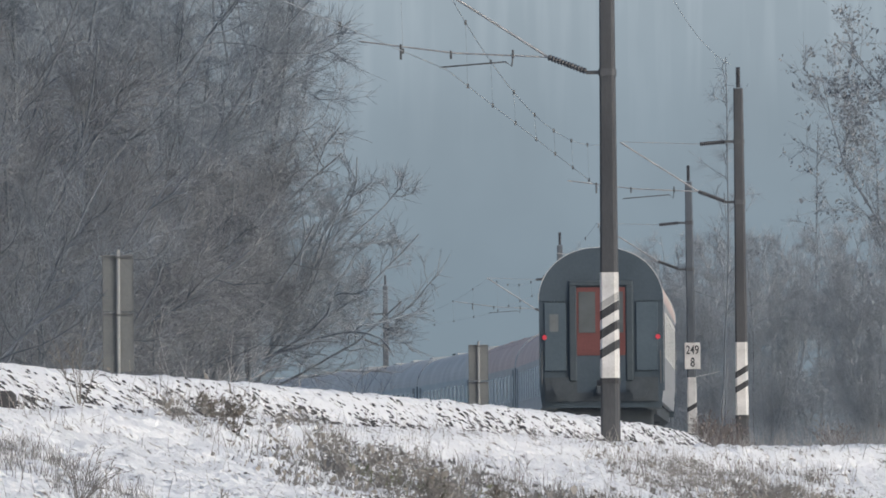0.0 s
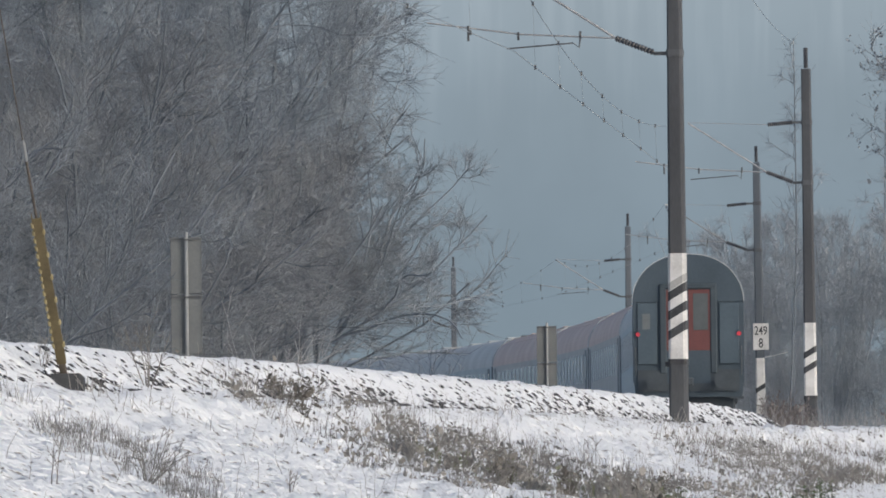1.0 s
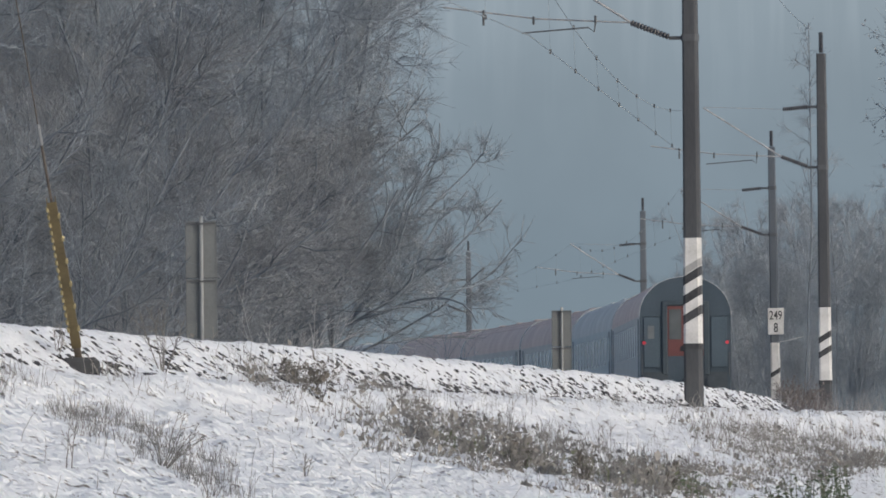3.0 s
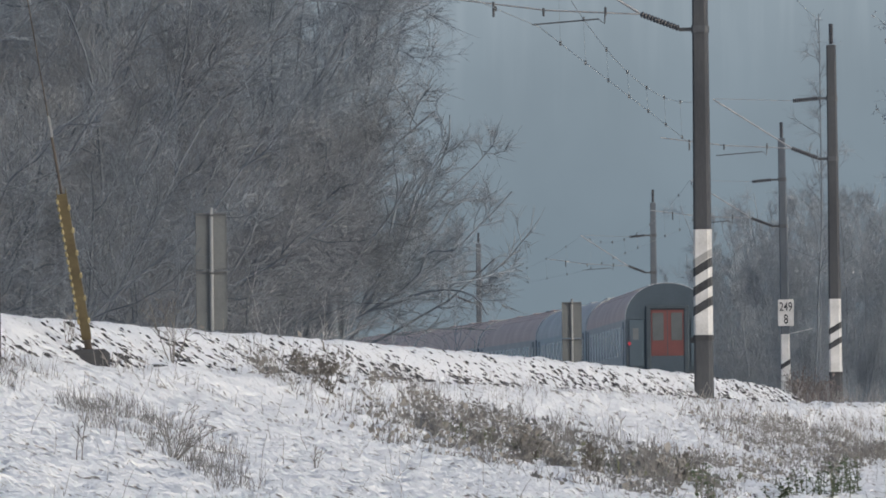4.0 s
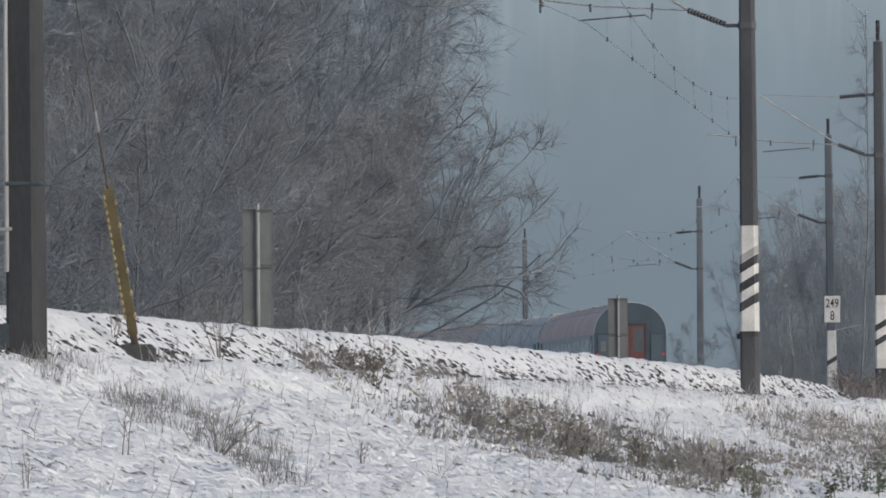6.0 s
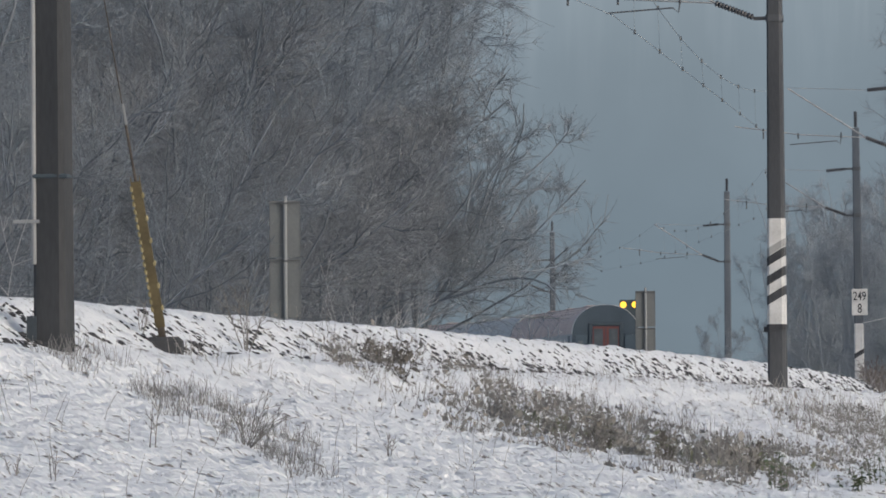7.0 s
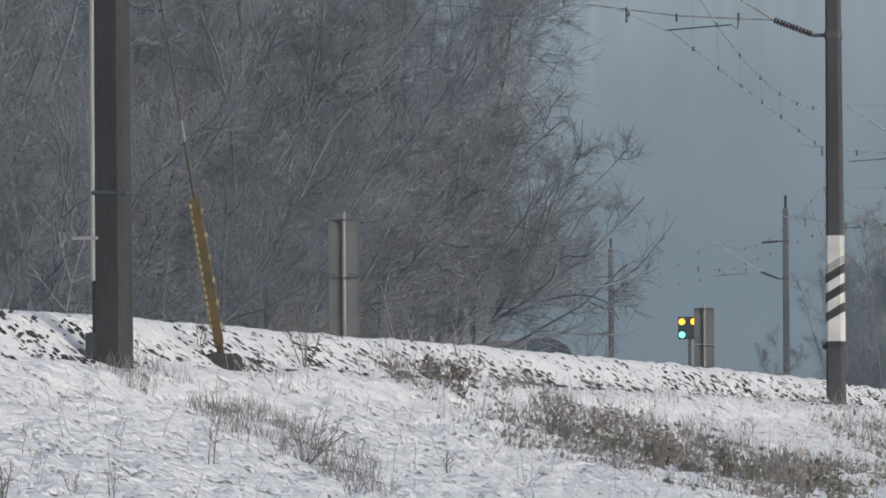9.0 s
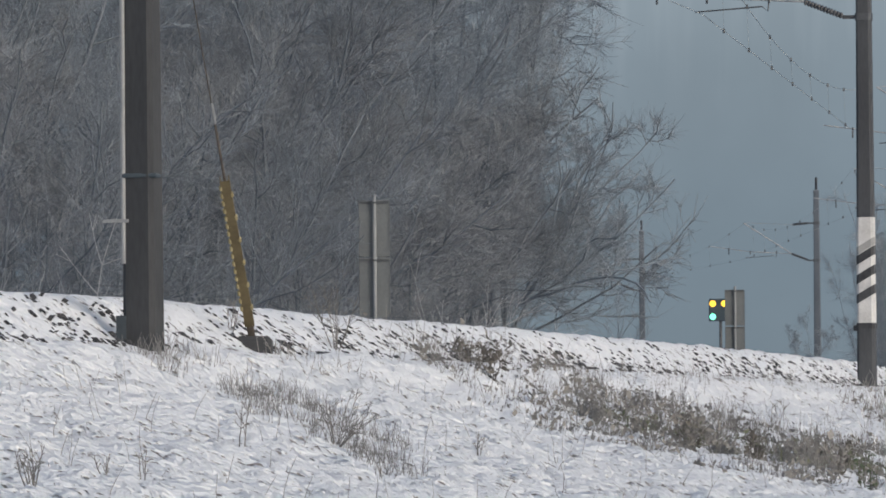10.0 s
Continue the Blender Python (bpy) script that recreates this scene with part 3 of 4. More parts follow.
def build_coach(side, roof, ribs, last):
    """A coach along y, its rear end at y = 0, its rails at z = 0."""
    L = COACH_LEN
    coach = thing("passenger_coach", pose(0, 0, 0), "grey passenger coach with dark windows", "train coach", "coaches of the train")
    part("body", swept(shell_profile(0.75, 3.05), 0.25, L - 0.25), side, coach)
    part("roof", swept(shell_profile(3.055, ROOF_TOP), 0.12, L - 0.12), roof, coach, smooth=False)
    if ribs:
        for k in range(-4, 5):
            a = math.pi / 2 - k * 0.19
            u, z = HALF_W * math.cos(a), 3.05 + (ROOF_TOP - 3.05) * math.sin(a)
            part("roof_rib", boxed(u - 0.03, u + 0.03, 0.3, L - 0.3, z - 0.03, z + 0.03), roof, coach)
    for y in (5.5, 13.0, 20.5):
        part("roof_vent", boxed(-0.25, 0.25, y - 0.5, y + 0.5, ROOF_TOP - 0.05, ROOF_TOP + 0.07, bevel=0.03), roof, coach)
    # gable rims and end walls
    for y0, y1 in ((0.0, 0.12), (L - 0.12, L)):
        part("gable_rim", swept(shell_profile(3.05, ROOF_TOP, grow=0.02), y0, y1), RIM, coach)
    for y0, y1 in ((0.02, 0.25), (L - 0.25, L - 0.02)):
        part("end_wall", swept(shell_profile(0.6, 3.05), y0, y1), COACH_END, coach)
        yy = y0 - 0.02 if y0 < 1 else y1
        part("end_arch", swept(shell_profile(3.05, ROOF_TOP, grow=0.004), yy - 0.006, yy + 0.02), COACH_END, coach)
    part("underframe", boxed(-1.25, 1.25, 0.4, L - 0.4, 0.45, 0.78), UNDERSIDE, coach)
    # windows and doors on both sides
    for sx in (-1, 1):
        for k in range(11):
            y = 3.6 + k * (L - 7.2) / 10
            x0, x1 = sorted((sx * (HALF_W - 0.03), sx * (HALF_W + 0.012)))
            w = part("window", boxed(x0, x1, y - 0.62, y + 0.62, 1.85, 2.80, bevel=0.008), SIDE_GLASS, coach)
            part("window_frame", boxed(*sorted((sx * (HALF_W - 0.03), sx * (HALF_W + 0.02))), y - 0.74, y - 0.62, 1.80, 2.85), ALUMINIUM, w)
            part("window_frame", boxed(*sorted((sx * (HALF_W - 0.03), sx * (HALF_W + 0.02))), y + 0.62, y + 0.74, 1.80, 2.85), ALUMINIUM, w)
        for y in (1.35, L - 1.35):
            d = part("door", boxed(*sorted((sx * (HALF_W - 0.03), sx * (HALF_W + 0.01))), y - 0.42, y + 0.42, 1.0, 2.98, bevel=0.006), COACH_END, coach)
            part("door_glass", boxed(*sorted((sx * HALF_W, sx * (HALF_W + 0.018))), y - 0.25, y + 0.25, 1.95, 2.75), GLASS, d)
    # bogies
    for yb in (3.6, L - 3.6):
        bogie = part("bogie", boxed(-1.1, 1.1, yb - 1.7, yb + 1.7, 0.40, 0.62, bevel=0.05), UNDERSIDE, coach)
        for dy in (-1.25, 1.25):
            for sx in (-0.75, 0.75):
                bm = bmesh.new()
                bmesh.ops.create_cone(bm, cap_ends=True, segments=20, radius1=0.46, radius2=0.46, depth=0.13, matrix=pose(sx, yb + dy, 0.46, 0, 90, 0))
                part("wheel", bm, UNDERSIDE, bogie)
    if last:
        coach["label"] = "rear coach with dark end, orange-red gangway door and red tail lamps"
        # end panels, gangway and door
        for sx in (-1, 1):
            part("end_panel", boxed(*sorted((sx * 0.80, sx * 1.30)), -0.025, 0.02, 1.45, 3.02, bevel=0.01), COACH_PANEL, coach)
            part("gangway_bellows", boxed(*sorted((sx * 0.56, sx * 0.74)), -0.075, 0.02, 1.2, 3.42, bevel=0.03), RUBBER, coach)
            lamp = part("tail_lamp", tubed([(sx * 1.30, -0.07, 2.22), (sx * 1.30, 0.02, 2.22)], 0.055, 14), TAIL, coach, "glowing red tail lamp")
            part("lamp_hood", boxed(*sorted((sx * 1.22, sx * 1.38)), -0.05, 0.02, 2.30, 2.33), COACH_END, lamp)
            part("buffer", tubed([(sx * 0.875, -0.55, 1.05), (sx * 0.875, -0.5, 1.05), (sx * 0.875, -0.5, 1.05), (sx * 0.875, 0.02, 1.05)], [0.23, 0.23, 0.09, 0.11], 14), UNDERSIDE, coach)
            part("handrail", tubed([(sx * 1.36, -0.06, 1.15), (sx * 1.36, -0.06, 1.9)], 0.014, 6), STEEL, coach)
            part("step", boxed(*sorted((sx * 1.05, sx * 1.4)), -0.1, 0.15, 0.55, 0.6), UNDERSIDE, coach)
        part("gangway_bellows", boxed(-0.74, 0.74, -0.072, 0.02, 3.38, 3.52, bevel=0.03), RUBBER, coach)
        door = part("gangway_door", boxed(-0.56, 0.56, -0.05, 0.02, 1.80, 3.36), ORANGE, coach, "orange-red gangway door with a narrow pane")
        for a, b in ((-0.51, -0.13), (0.13, 0.51)):
            part("door_pane", boxed(a, b, -0.062, -0.02, 2.32, 3.26), GLASS, door)
        part("door_seam", boxed(-0.012, 0.012, -0.058, -0.02, 1.81, 3.34), RUBBER, door)
        part("lower_door", boxed(-0.56, 0.56, -0.045, 0.02, 0.95, 1.795), COACH_END, coach)
        part("notice_plate", boxed(-1.18, -0.98, -0.035, 0.0, 2.35, 2.75), NOTICE, coach)
        part("coupler", boxed(-0.12, 0.12, -0.35, 0.1, 0.9, 1.1, bevel=0.03), UNDERSIDE, coach)
        # Dark box added below the end, standing in for bogie and shadow.
        part("bogie_shade_box", boxed(-1.18, 1.18, 0.3, 0.7, 0.16, 0.74, bevel=0.04), UNDERSIDE, coach)
        part("buffer_beam", boxed(-1.3, 1.3, -0.04, 0.05, 0.75, 1.3), UNDERSIDE, coach)
    return coach


coaches = []
patterns = ((COACH_SIDE, COACH_ROOF_RED, True), (COACH_SIDE, COACH_ROOF, False), (COACH_SIDE, COACH_ROOF_RED, True), (COACH_BLUE, COACH_ROOF, False), (COACH_SIDE, COACH_ROOF_RED, True))
made = {}
for k in range(10):
    if k == 0:
        coaches.append(build_coach(*patterns[0], True))
        continue
    key = 2 if k in (2, 3, 4) else 3
    if key not in made:
        made[key] = build_coach(*patterns[key], False)
        if key == 2:
            made[key]["label"] = "grey passenger coach with a ribbed brown-red roof"
        if key == 3:
            made[key]["label"] = "blue-grey passenger coach with a grey roof"
        coaches.append(made[key])
    else:
        coaches.append(copy_thing(made[key], pose(0, 0, 0)))


# ---- trackside things ----
def build_sign(x, y, top, width):
    """The back of a tall two-panel board on a tube post."""
    z0 = float(ground_z(x, y))
    sign = thing("trackside_board", pose(x, y, z0, 0, 0, 4), "weathered grey back of a tall two-panel trackside board", "sign", "trackside boards")
    t = top - z0
    part("post", tubed([(0, -0.06, -0.2), (0, -0.06, t + 0.05)], 0.026, 10), POST, sign, "pale grey tube post")
    for a, b in ((t - 0.80, t - 0.02), (t - 1.64, t - 0.82)):
        p = part("panel", boxed(-width / 2, width / 2, -0.012, 0.012, a, b, bevel=0.004), PANEL, sign)
        part("panel_lip", boxed(width / 2 - 0.012, width / 2, -0.022, -0.011, a, b), PANEL, p)
        part("brace", boxed(-width / 2 + 0.02, width / 2 - 0.02, -0.035, -0.012, b - 0.035, b - 0.012), STEEL, p)
        part("clip", boxed(-0.045, 0.045, -0.095, -0.01, b - 0.045, b - 0.02), STEEL, p)


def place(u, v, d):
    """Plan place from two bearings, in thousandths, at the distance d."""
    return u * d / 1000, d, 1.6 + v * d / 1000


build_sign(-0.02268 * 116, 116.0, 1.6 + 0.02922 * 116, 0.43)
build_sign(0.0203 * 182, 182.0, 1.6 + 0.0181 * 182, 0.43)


def build_km_plate():
    x, y, h = along(MAST_S[3])
    x += MAST_DX[3]
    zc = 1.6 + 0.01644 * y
    plate = thing("distance_plate", pose(x, y - 0.2, zc, 0, 0, 0), "white plate with black kilometre numbers on a mast", "sign")
    part("plate", boxed(-0.25, 0.25, -0.015, 0.015, -0.42, 0.42, bevel=0.008), WHITE_PAINT, plate)
    for text, z, size in (("249", 0.06, 0.34), ("8", -0.34, 0.36)):
        cu = bpy.data.curves.new("number", "FONT")
        cu.body, cu.size, cu.align_x, cu.extrude, cu.offset = text, size, "CENTER", 0.004, 0.004
        ob = new("number", cu)
        cu.materials.append(BLACK_PAINT)
        ob.parent = plate
        ob.matrix_basis = pose(0, -0.02, z, 90, 0, 0) @ Matrix.Diagonal((0.82, 1.15, 1, 1))
        ob["label"] = "black numerals"
    part("side_rod", tubed([(0.12, 0.16, -0.66), (0.42, 0.16, -0.60), (0.86, 0.16, -0.50)], 0.013, 6), ALUMINIUM, plate, "thin pale rod sticking out below the plate")
    return plate


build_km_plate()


def build_signal():
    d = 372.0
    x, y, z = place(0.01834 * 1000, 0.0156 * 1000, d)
    z0 = float(ground_z(x, y))
    sig = thing("railway_signal", pose(x, y, z0), "small railway signal showing two amber and one green lamp", "signal")
    zc = z - z0
    part("post", tubed([(0.1, 0.1, -0.3), (0.1, 0.1, zc + 0.4)], 0.07, 10), STEEL, sig)
    part("lamp_board", boxed(-0.42, 0.42, -0.1, 0.05, zc - 0.5, zc + 0.5, bevel=0.03), RUBBER, sig)
    for u, w, mat in ((-0.25, 0.28, AMBER), (0.27, 0.28, AMBER), (-0.25, -0.3, GREEN)):
        lamp = part("lamp", tubed([(u, -0.14, zc + w), (u, -0.09, zc + w)], 0.14, 20), mat, sig)
        bm = bmesh.new()
        tube(bm, [(u + 0.18 * math.cos(a), -0.16, zc + w + 0.18 * math.sin(a)) for a in np.linspace(0, math.pi, 9)], 0.015, 5)
        part("lamp_visor", bm, RUBBER, lamp)


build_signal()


# ---- the stay and pipe of the first mast ----
def build_stay():
    mx, my, _ = along(MAST_S[0])
    foot = Vector((-2.98, 80.1, float(ground_z(-2.98, 80.1))))
    top = Vector((mx - 0.1, my + 0.15, 9.2))
    d = (top - foot).normalized()
    stay = thing("mast_stay", pose(*foot), "slanting mast stay in a worn yellow guard on a concrete block", "mast stay")
    at = lambda u: d * u
    part("anchor_block", boxed(-0.17, 0.18, -0.25, 0.25, -0.3, 0.10, bevel=0.04), CONCRETE_DARK, stay, "dark earth-stained concrete block")
    part("stay_rod", tubed([at(0.1), at(2.85)], 0.013, 8), RUSTY, stay)
    part("turnbuckle", tubed([at(2.72), at(2.75), at(2.95), at(2.98)], [0.010, 0.018, 0.018, 0.008], 8), POST, stay)
    part("stay_wire", tubed([at(2.96), top - foot], 0.006, 6), RUSTY, stay)
    side = d.cross(Vector((0, 1, 0))).normalized()
    guard = bmesh.new()
    m = Matrix((side, d.cross(side), d)).transposed().to_4x4()
    for a, b in ((-0.046, -0.037), (0.037, 0.046)):
        box(guard, a, b, -0.03, 0.05, 0.30, 2.08)
    box(guard, -0.046, 0.046, 0.05, 0.062, 0.30, 2.08)
    guard.transform(m)
    g = part("guard", guard, YELLOW, stay, "worn yellow guard with notched edges")
    for sx in (-1, 1):
        for k in range(17):
            if sx < 0 and k % 3:
                continue
            tooth = bmesh.new()
            box(tooth, sx * 0.048 - 0.014, sx * 0.048 + 0.014, 0.03, 0.068, 0.50 + k * 0.092, 0.555 + k * 0.092, bevel=0.008)
            tooth.transform(m)
            part("notch", tooth, PALE_YELLOW, g)
    foot_part = bmesh.new()
    box(foot_part, -0.034, 0.034, -0.03, 0.045, 0.03, 0.32, bevel=0.01)
    foot_part.transform(m)
    part("rusty_foot", foot_part, RUSTY, stay, "bare rusty lower end of the guard")


PALE_YELLOW = mottled("chipped_pale_yellow", (0.28, 0.235, 0.125), (0.40, 0.345, 0.195), 6, 40, 0.7)
build_stay()

first_z = 2.48
pipe = part("cable_pipe", tubed([(-0.15, -0.13, 3.22 - first_z), (-0.147, -0.13, 6.0 - first_z), (-0.135, -0.13, 8.5 - first_z)], 0.022, 10), PIPE, masts[0], "pale plastic cable pipe")
part("pipe_bracket", boxed(-0.33, -0.10, -0.16, -0.12, 3.585 - first_z, 3.615 - first_z), POST, pipe)
part("strap", boxed(-0.158, 0.158, -0.158, 0.158, 3.98 - first_z, 4.02 - first_z, bevel=0.01), RUBBER, masts[0])
part("foot_box", boxed(-0.22, -0.13, -0.14, 0.0, 0.05, 0.28), UNDERSIDE, masts[0])


# ---- bare winter trees ----
def unit(v):
    x, y, z = v
    k = 1 / (math.sqrt(x * x + y * y + z * z) + 1e-9)
    return np.array((x * k, y * k, z * k))


def grow(rng, start, direction, length, n, wobble, lift):
    """Points of a wandering shoot."""
    x, y, z = start
    dx, dy, dz = direction
    step = length / (n - 1)
    jolt = rng.normal(0, wobble, (n - 1, 3)).tolist()
    pts = [(x, y, z)]
    for a, b, c in jolt:
        dx, dy, dz = dx + a, dy + b, dz + c + lift
        k = 1 / (math.sqrt(dx * dx + dy * dy + dz * dz) + 1e-9)
        dx, dy, dz = dx * k, dy * k, dz * k
        x, y, z = x + dx * step, y + dy * step, z + dz * step
        pts.append((x, y, z))
    return np.array(pts)


def off_shoot(rng, d, angle):
    """A direction at an angle from d, turned at random round it."""
    u, v, w = rng.normal(0, 1, 3).tolist()
    dx, dy, dz = (float(q) for q in d)
    a = unit((dy * w - dz * v, dz * u - dx * w, dx * v - dy * u))
    c, s = math.cos(angle), math.sin(angle)
    return np.array((dx * c + a[0] * s, dy * c + a[1] * s, dz * c + a[2] * s))


def taper(a, b, n):
    return np.linspace(a, b, n)


def tree_paths(seed, height, stems, spread, n1=16, n2=9, n3=7, low=0.12, twig=0.0055, droop=0.02, branch=0.40, girth=0.0065, fan=None, fork=0.0, wobble=0.14):
    rng = np.random.default_rng(seed)
    wood, twigs = [], []
    for k in range(stems):
        az = 2 * math.pi * (k + rng.random()) / stems
        tilt = spread * rng.uniform(0.35, 1.0) if stems > 1 else 0.03
        if fan:
            az, tilt = rng.uniform(-fan, fan), spread * (0.25 + 0.75 * (k + rng.random()) / stems)
            if k == 0:
                wood.append((grow(rng, (0, 0, -0.3), (0.1, 0, 1), fork + 0.5, 5, 0.06, 0), taper(0.16, 0.10, 5)))
        base = np.array((0.35 * math.cos(az), 0.35 * math.sin(az), -0.2)) * (stems > 1) + np.array((0.1 * fork, 0, fork - 0.1))
        L = height * rng.uniform(0.78, 1.05)
        stem = grow(rng, base, (math.cos(az) * math.sin(tilt), math.sin(az) * math.sin(tilt), math.cos(tilt)), L, 10, wobble, 0.03 if fan is None else 0.0)
        r0 = girth * height * rng.uniform(0.7, 1.1)
        wood.append((stem, taper(r0, 0.014, 10)))
        for _ in range(n1):
            u = rng.uniform(low, 0.97)
            i = min(int(u * 9), 8)
            p = stem[i] + (stem[i + 1] - stem[i]) * (u * 9 - i)
            d = unit(stem[i + 1] - stem[i])
            L1 = branch * height * (1.05 - 0.72 * u) * rng.uniform(0.55, 1.15)
            b1 = grow(rng, p, off_shoot(rng, d, rng.uniform(0.5, 1.15)), L1, 7, 0.20, 0.09)
            wood.append((b1, taper(max(0.012, 0.0062 * L1), 0.006, 7)))
            for _ in range(n2):
                u2 = rng.uniform(0.12, 1.0)
                j = min(int(u2 * 6), 5)
                p2 = b1[j] + (b1[j + 1] - b1[j]) * (u2 * 6 - j)
                L2 = L1 * rng.uniform(0.2, 0.45) * (1.15 - 0.4 * u2)
                b2 = grow(rng, p2, off_shoot(rng, unit(b1[j + 1] - b1[j]), rng.uniform(0.4, 1.0)), L2, 5, 0.24, 0.06)
                twigs.append((b2, taper(twig * 1.7, twig, 5)))
                for _ in range(n3):
                    u3 = rng.uniform(0.1, 1.0)
                    q = min(int(u3 * 4), 3)
                    p3 = b2[q] + (b2[q + 1] - b2[q]) * (u3 * 4 - q)
                    b3 = grow(rng, p3, off_shoot(rng, unit(b2[q + 1] - b2[q]), rng.uniform(0.35, 0.95)), rng.uniform(0.25, 0.9) * (0.5 + L2 * 0.4), 2, 0.2, -droop)
                    twigs.append((b3, taper(twig, twig * 0.55, 2)))
    return wood, twigs


def tree(name, label, paths, wood_mat, twig_mat, group, leaves=0, leaf_mat=None, seed=0):
    wood, twigs = paths
    t = thing(name, pose(0, 0, 0), label, "tree", group)
    mesh_part("trunk", strands(wood, 6), wood_mat, t)
    crown = mesh_part("crown", strands(twigs, 3), twig_mat, t)
    if leaves:
        rng = np.random.default_rng(seed + 77)
        verts, faces = [], []
        for _ in range(leaves):
            pts = twigs[rng.integers(len(twigs))][0]
            c = pts[-1] + rng.normal(0, 0.05, 3)
            for _ in range(3):
                a, b = rng.normal(0, 0.028, 3), rng.normal(0, 0.028, 3)
                k = len(verts)
                o = c + rng.normal(0, 0.06, 3)
                verts += [o - a, o + b, o + a + np.array((0, 0, -0.03)), o - b]
                faces += [(k, k + 1, k + 2), (k, k + 2, k + 3)]
        me = bpy.data.meshes.new("leaves")
        me.from_pydata([tuple(v) for v in verts], [], faces)
        mesh_part("leaves", me, leaf_mat, t, "withered hanging leaves")
    return t


def stand(t, spots, first=True):
    """Puts a tree at the first spot and copies of it at the rest: x, y, scale, turn."""
    for k, (x, y, scale, turn) in enumerate(spots):
        m = pose(x, y, float(ground_z(x, y)) - 0.05, 0, 0, turn)
        if k == 0 and first:
            t.scale = (scale,) * 3
            t.matrix_basis = m @ Matrix.Diagonal((scale, scale, scale, 1))
        else:
            c = copy_thing(t, m)
            c.matrix_basis = m @ Matrix.Diagonal((scale, scale, scale, 1))


GROVE = "bare trees beyond the track"
t1 = tree("bare_tree", "bare grey-brown winter tree with dense fine twigs", tree_paths(11, 14.0, 5, 0.24, n1=19, n2=10, n3=9, branch=0.34, twig=0.005), BARK_DARK, BARK, GROVE)
stand(t1, [(-4.6, 162, 1.0, 20), (-8.0, 140, 1.05, 130), (-10.2, 176, 1.2, 250), (-6.4, 190, 1.15, 75), (-12.4, 150, 1.0, 310), (-4.8, 184, 1.05, 100)])
t2 = tree("bare_tree", "bare spreading winter tree with arching rimed branches, mist painted in", tree_paths(23, 12.5, 5, 0.26, n1=22, n2=11, n3=10, low=0.08, branch=0.36, twig=0.005), BARK_DARK, BARK, GROVE)
stand(t2, [(-3.4, 172, 1.0, 0), (-6.4, 150, 0.95, 200), (-9.2, 126, 0.95, 95), (-8.2, 205, 1.3, 45), (-11.2, 132, 1.0, 280), (-5.6, 214, 1.2, 160)])
t3 = tree("bare_bush", "dense bare thicket bush with brownish twigs", tree_paths(37, 6.5, 9, 0.6, n1=12, n2=9, n3=7, low=0.05, branch=0.5, twig=0.005), BARK_DARK, TWIG_BROWN, GROVE)
stand(t3, [(-4.9, 138, 1.0, 10), (-6.6, 122, 0.9, 80), (-8.2, 112, 0.8, 190), (-3.4, 150, 0.9, 300), (-9.9, 121, 1.0, 40), (-5.9, 133, 1.1, 250), (-3.6, 168, 1.05, 120), (-7.9, 150, 1.3, 330), (-4.2, 128, 0.55, 150), (-2.9, 174, 1.1, 222), (-2.6, 182, 1.25, 66)])
t9 = tree("edge_tree", "tall round-crowned bare tree at the thicket's edge", tree_paths(131, 12.0, 4, 0.13, n1=26, n2=9, n3=7, low=0.10, branch=0.235, twig=0.005, girth=0.005, wobble=0.08), BARK_DARK, BARK_HAZED, GROVE)
stand(t9, [(-1.45, 176, 1.02, 0), (-2.5, 168, 0.98, 140), (-2.9, 188, 1.15, 250)])
t7 = tree("leaning_tree", "low bare tree with dark limbs arching out beside the thicket", tree_paths(88, 4.5, 11, 1.22, n1=10, n2=7, n3=5, low=0.1, branch=0.38, girth=0.0075, fan=0.6, twig=0.0045, fork=2.3, wobble=0.15), BARK, BARK_HAZED, GROVE)
stand(t7, [(-1.45, 170, 1.0, 0)])
t8 = tree("frosted_bush", "bush of pale frosted twigs beyond the track", tree_paths(91, 5.2, 6, 0.75, n1=10, n2=7, n3=6, low=0.15, branch=0.45, girth=0.005, twig=0.0042), BARK_DARK, FROST_TWIG, GROVE)
stand(t8, [(-5.5, 117, 1.0, 0), (-6.7, 113, 0.9, 110), (-4.3, 122, 0.85, 230), (-7.6, 119, 1.1, 300)])

FAR = "misty trees beyond the line"
t4 = tree("pale_tree", "slender bare tree with mist painted into its pale twigs", tree_paths(41, 14.0, 1, 0.05, n1=24, n2=6, n3=4, low=0.3, twig=0.006, branch=0.17, girth=0.0034, wobble=0.04), BARK_DARK, BARK_HAZED, FAR)
stand(t4, [(14.75, 300, 1.08, 10), (16.6, 312, 0.82, 90), (19.6, 318, 0.95, 200), (18.2, 352, 0.85, 140), (22.4, 330, 1.0, 30)])
t5 = tree("misty_bush", "thicket of fine upright twigs with mist painted into the bark", tree_paths(53, 9.0, 10, 0.20, n1=15, n2=8, n3=5, low=0.04, twig=0.0058, branch=0.24, girth=0.0036, wobble=0.09), BARK_HAZED, BARK_HAZED, FAR)
stand(t5, [(13.2, 352, 0.80, 0), (14.5, 348, 1.05, 70), (15.9, 342, 1.08, 140), (14.9, 372, 1.15, 210), (17.0, 332, 1.08, 280), (18.4, 336, 1.1, 20), (15.5, 318, 0.90, 99), (17.0, 306, 0.92, 310), (18.6, 312, 1.0, 33), (20.0, 302, 1.0, 160), (21.4, 318, 1.1, 250), (19.4, 286, 0.95, 200), (17.8, 262, 0.72, 120), (20.6, 268, 1.0, 45), (16.6, 372, 1.2, 300)])
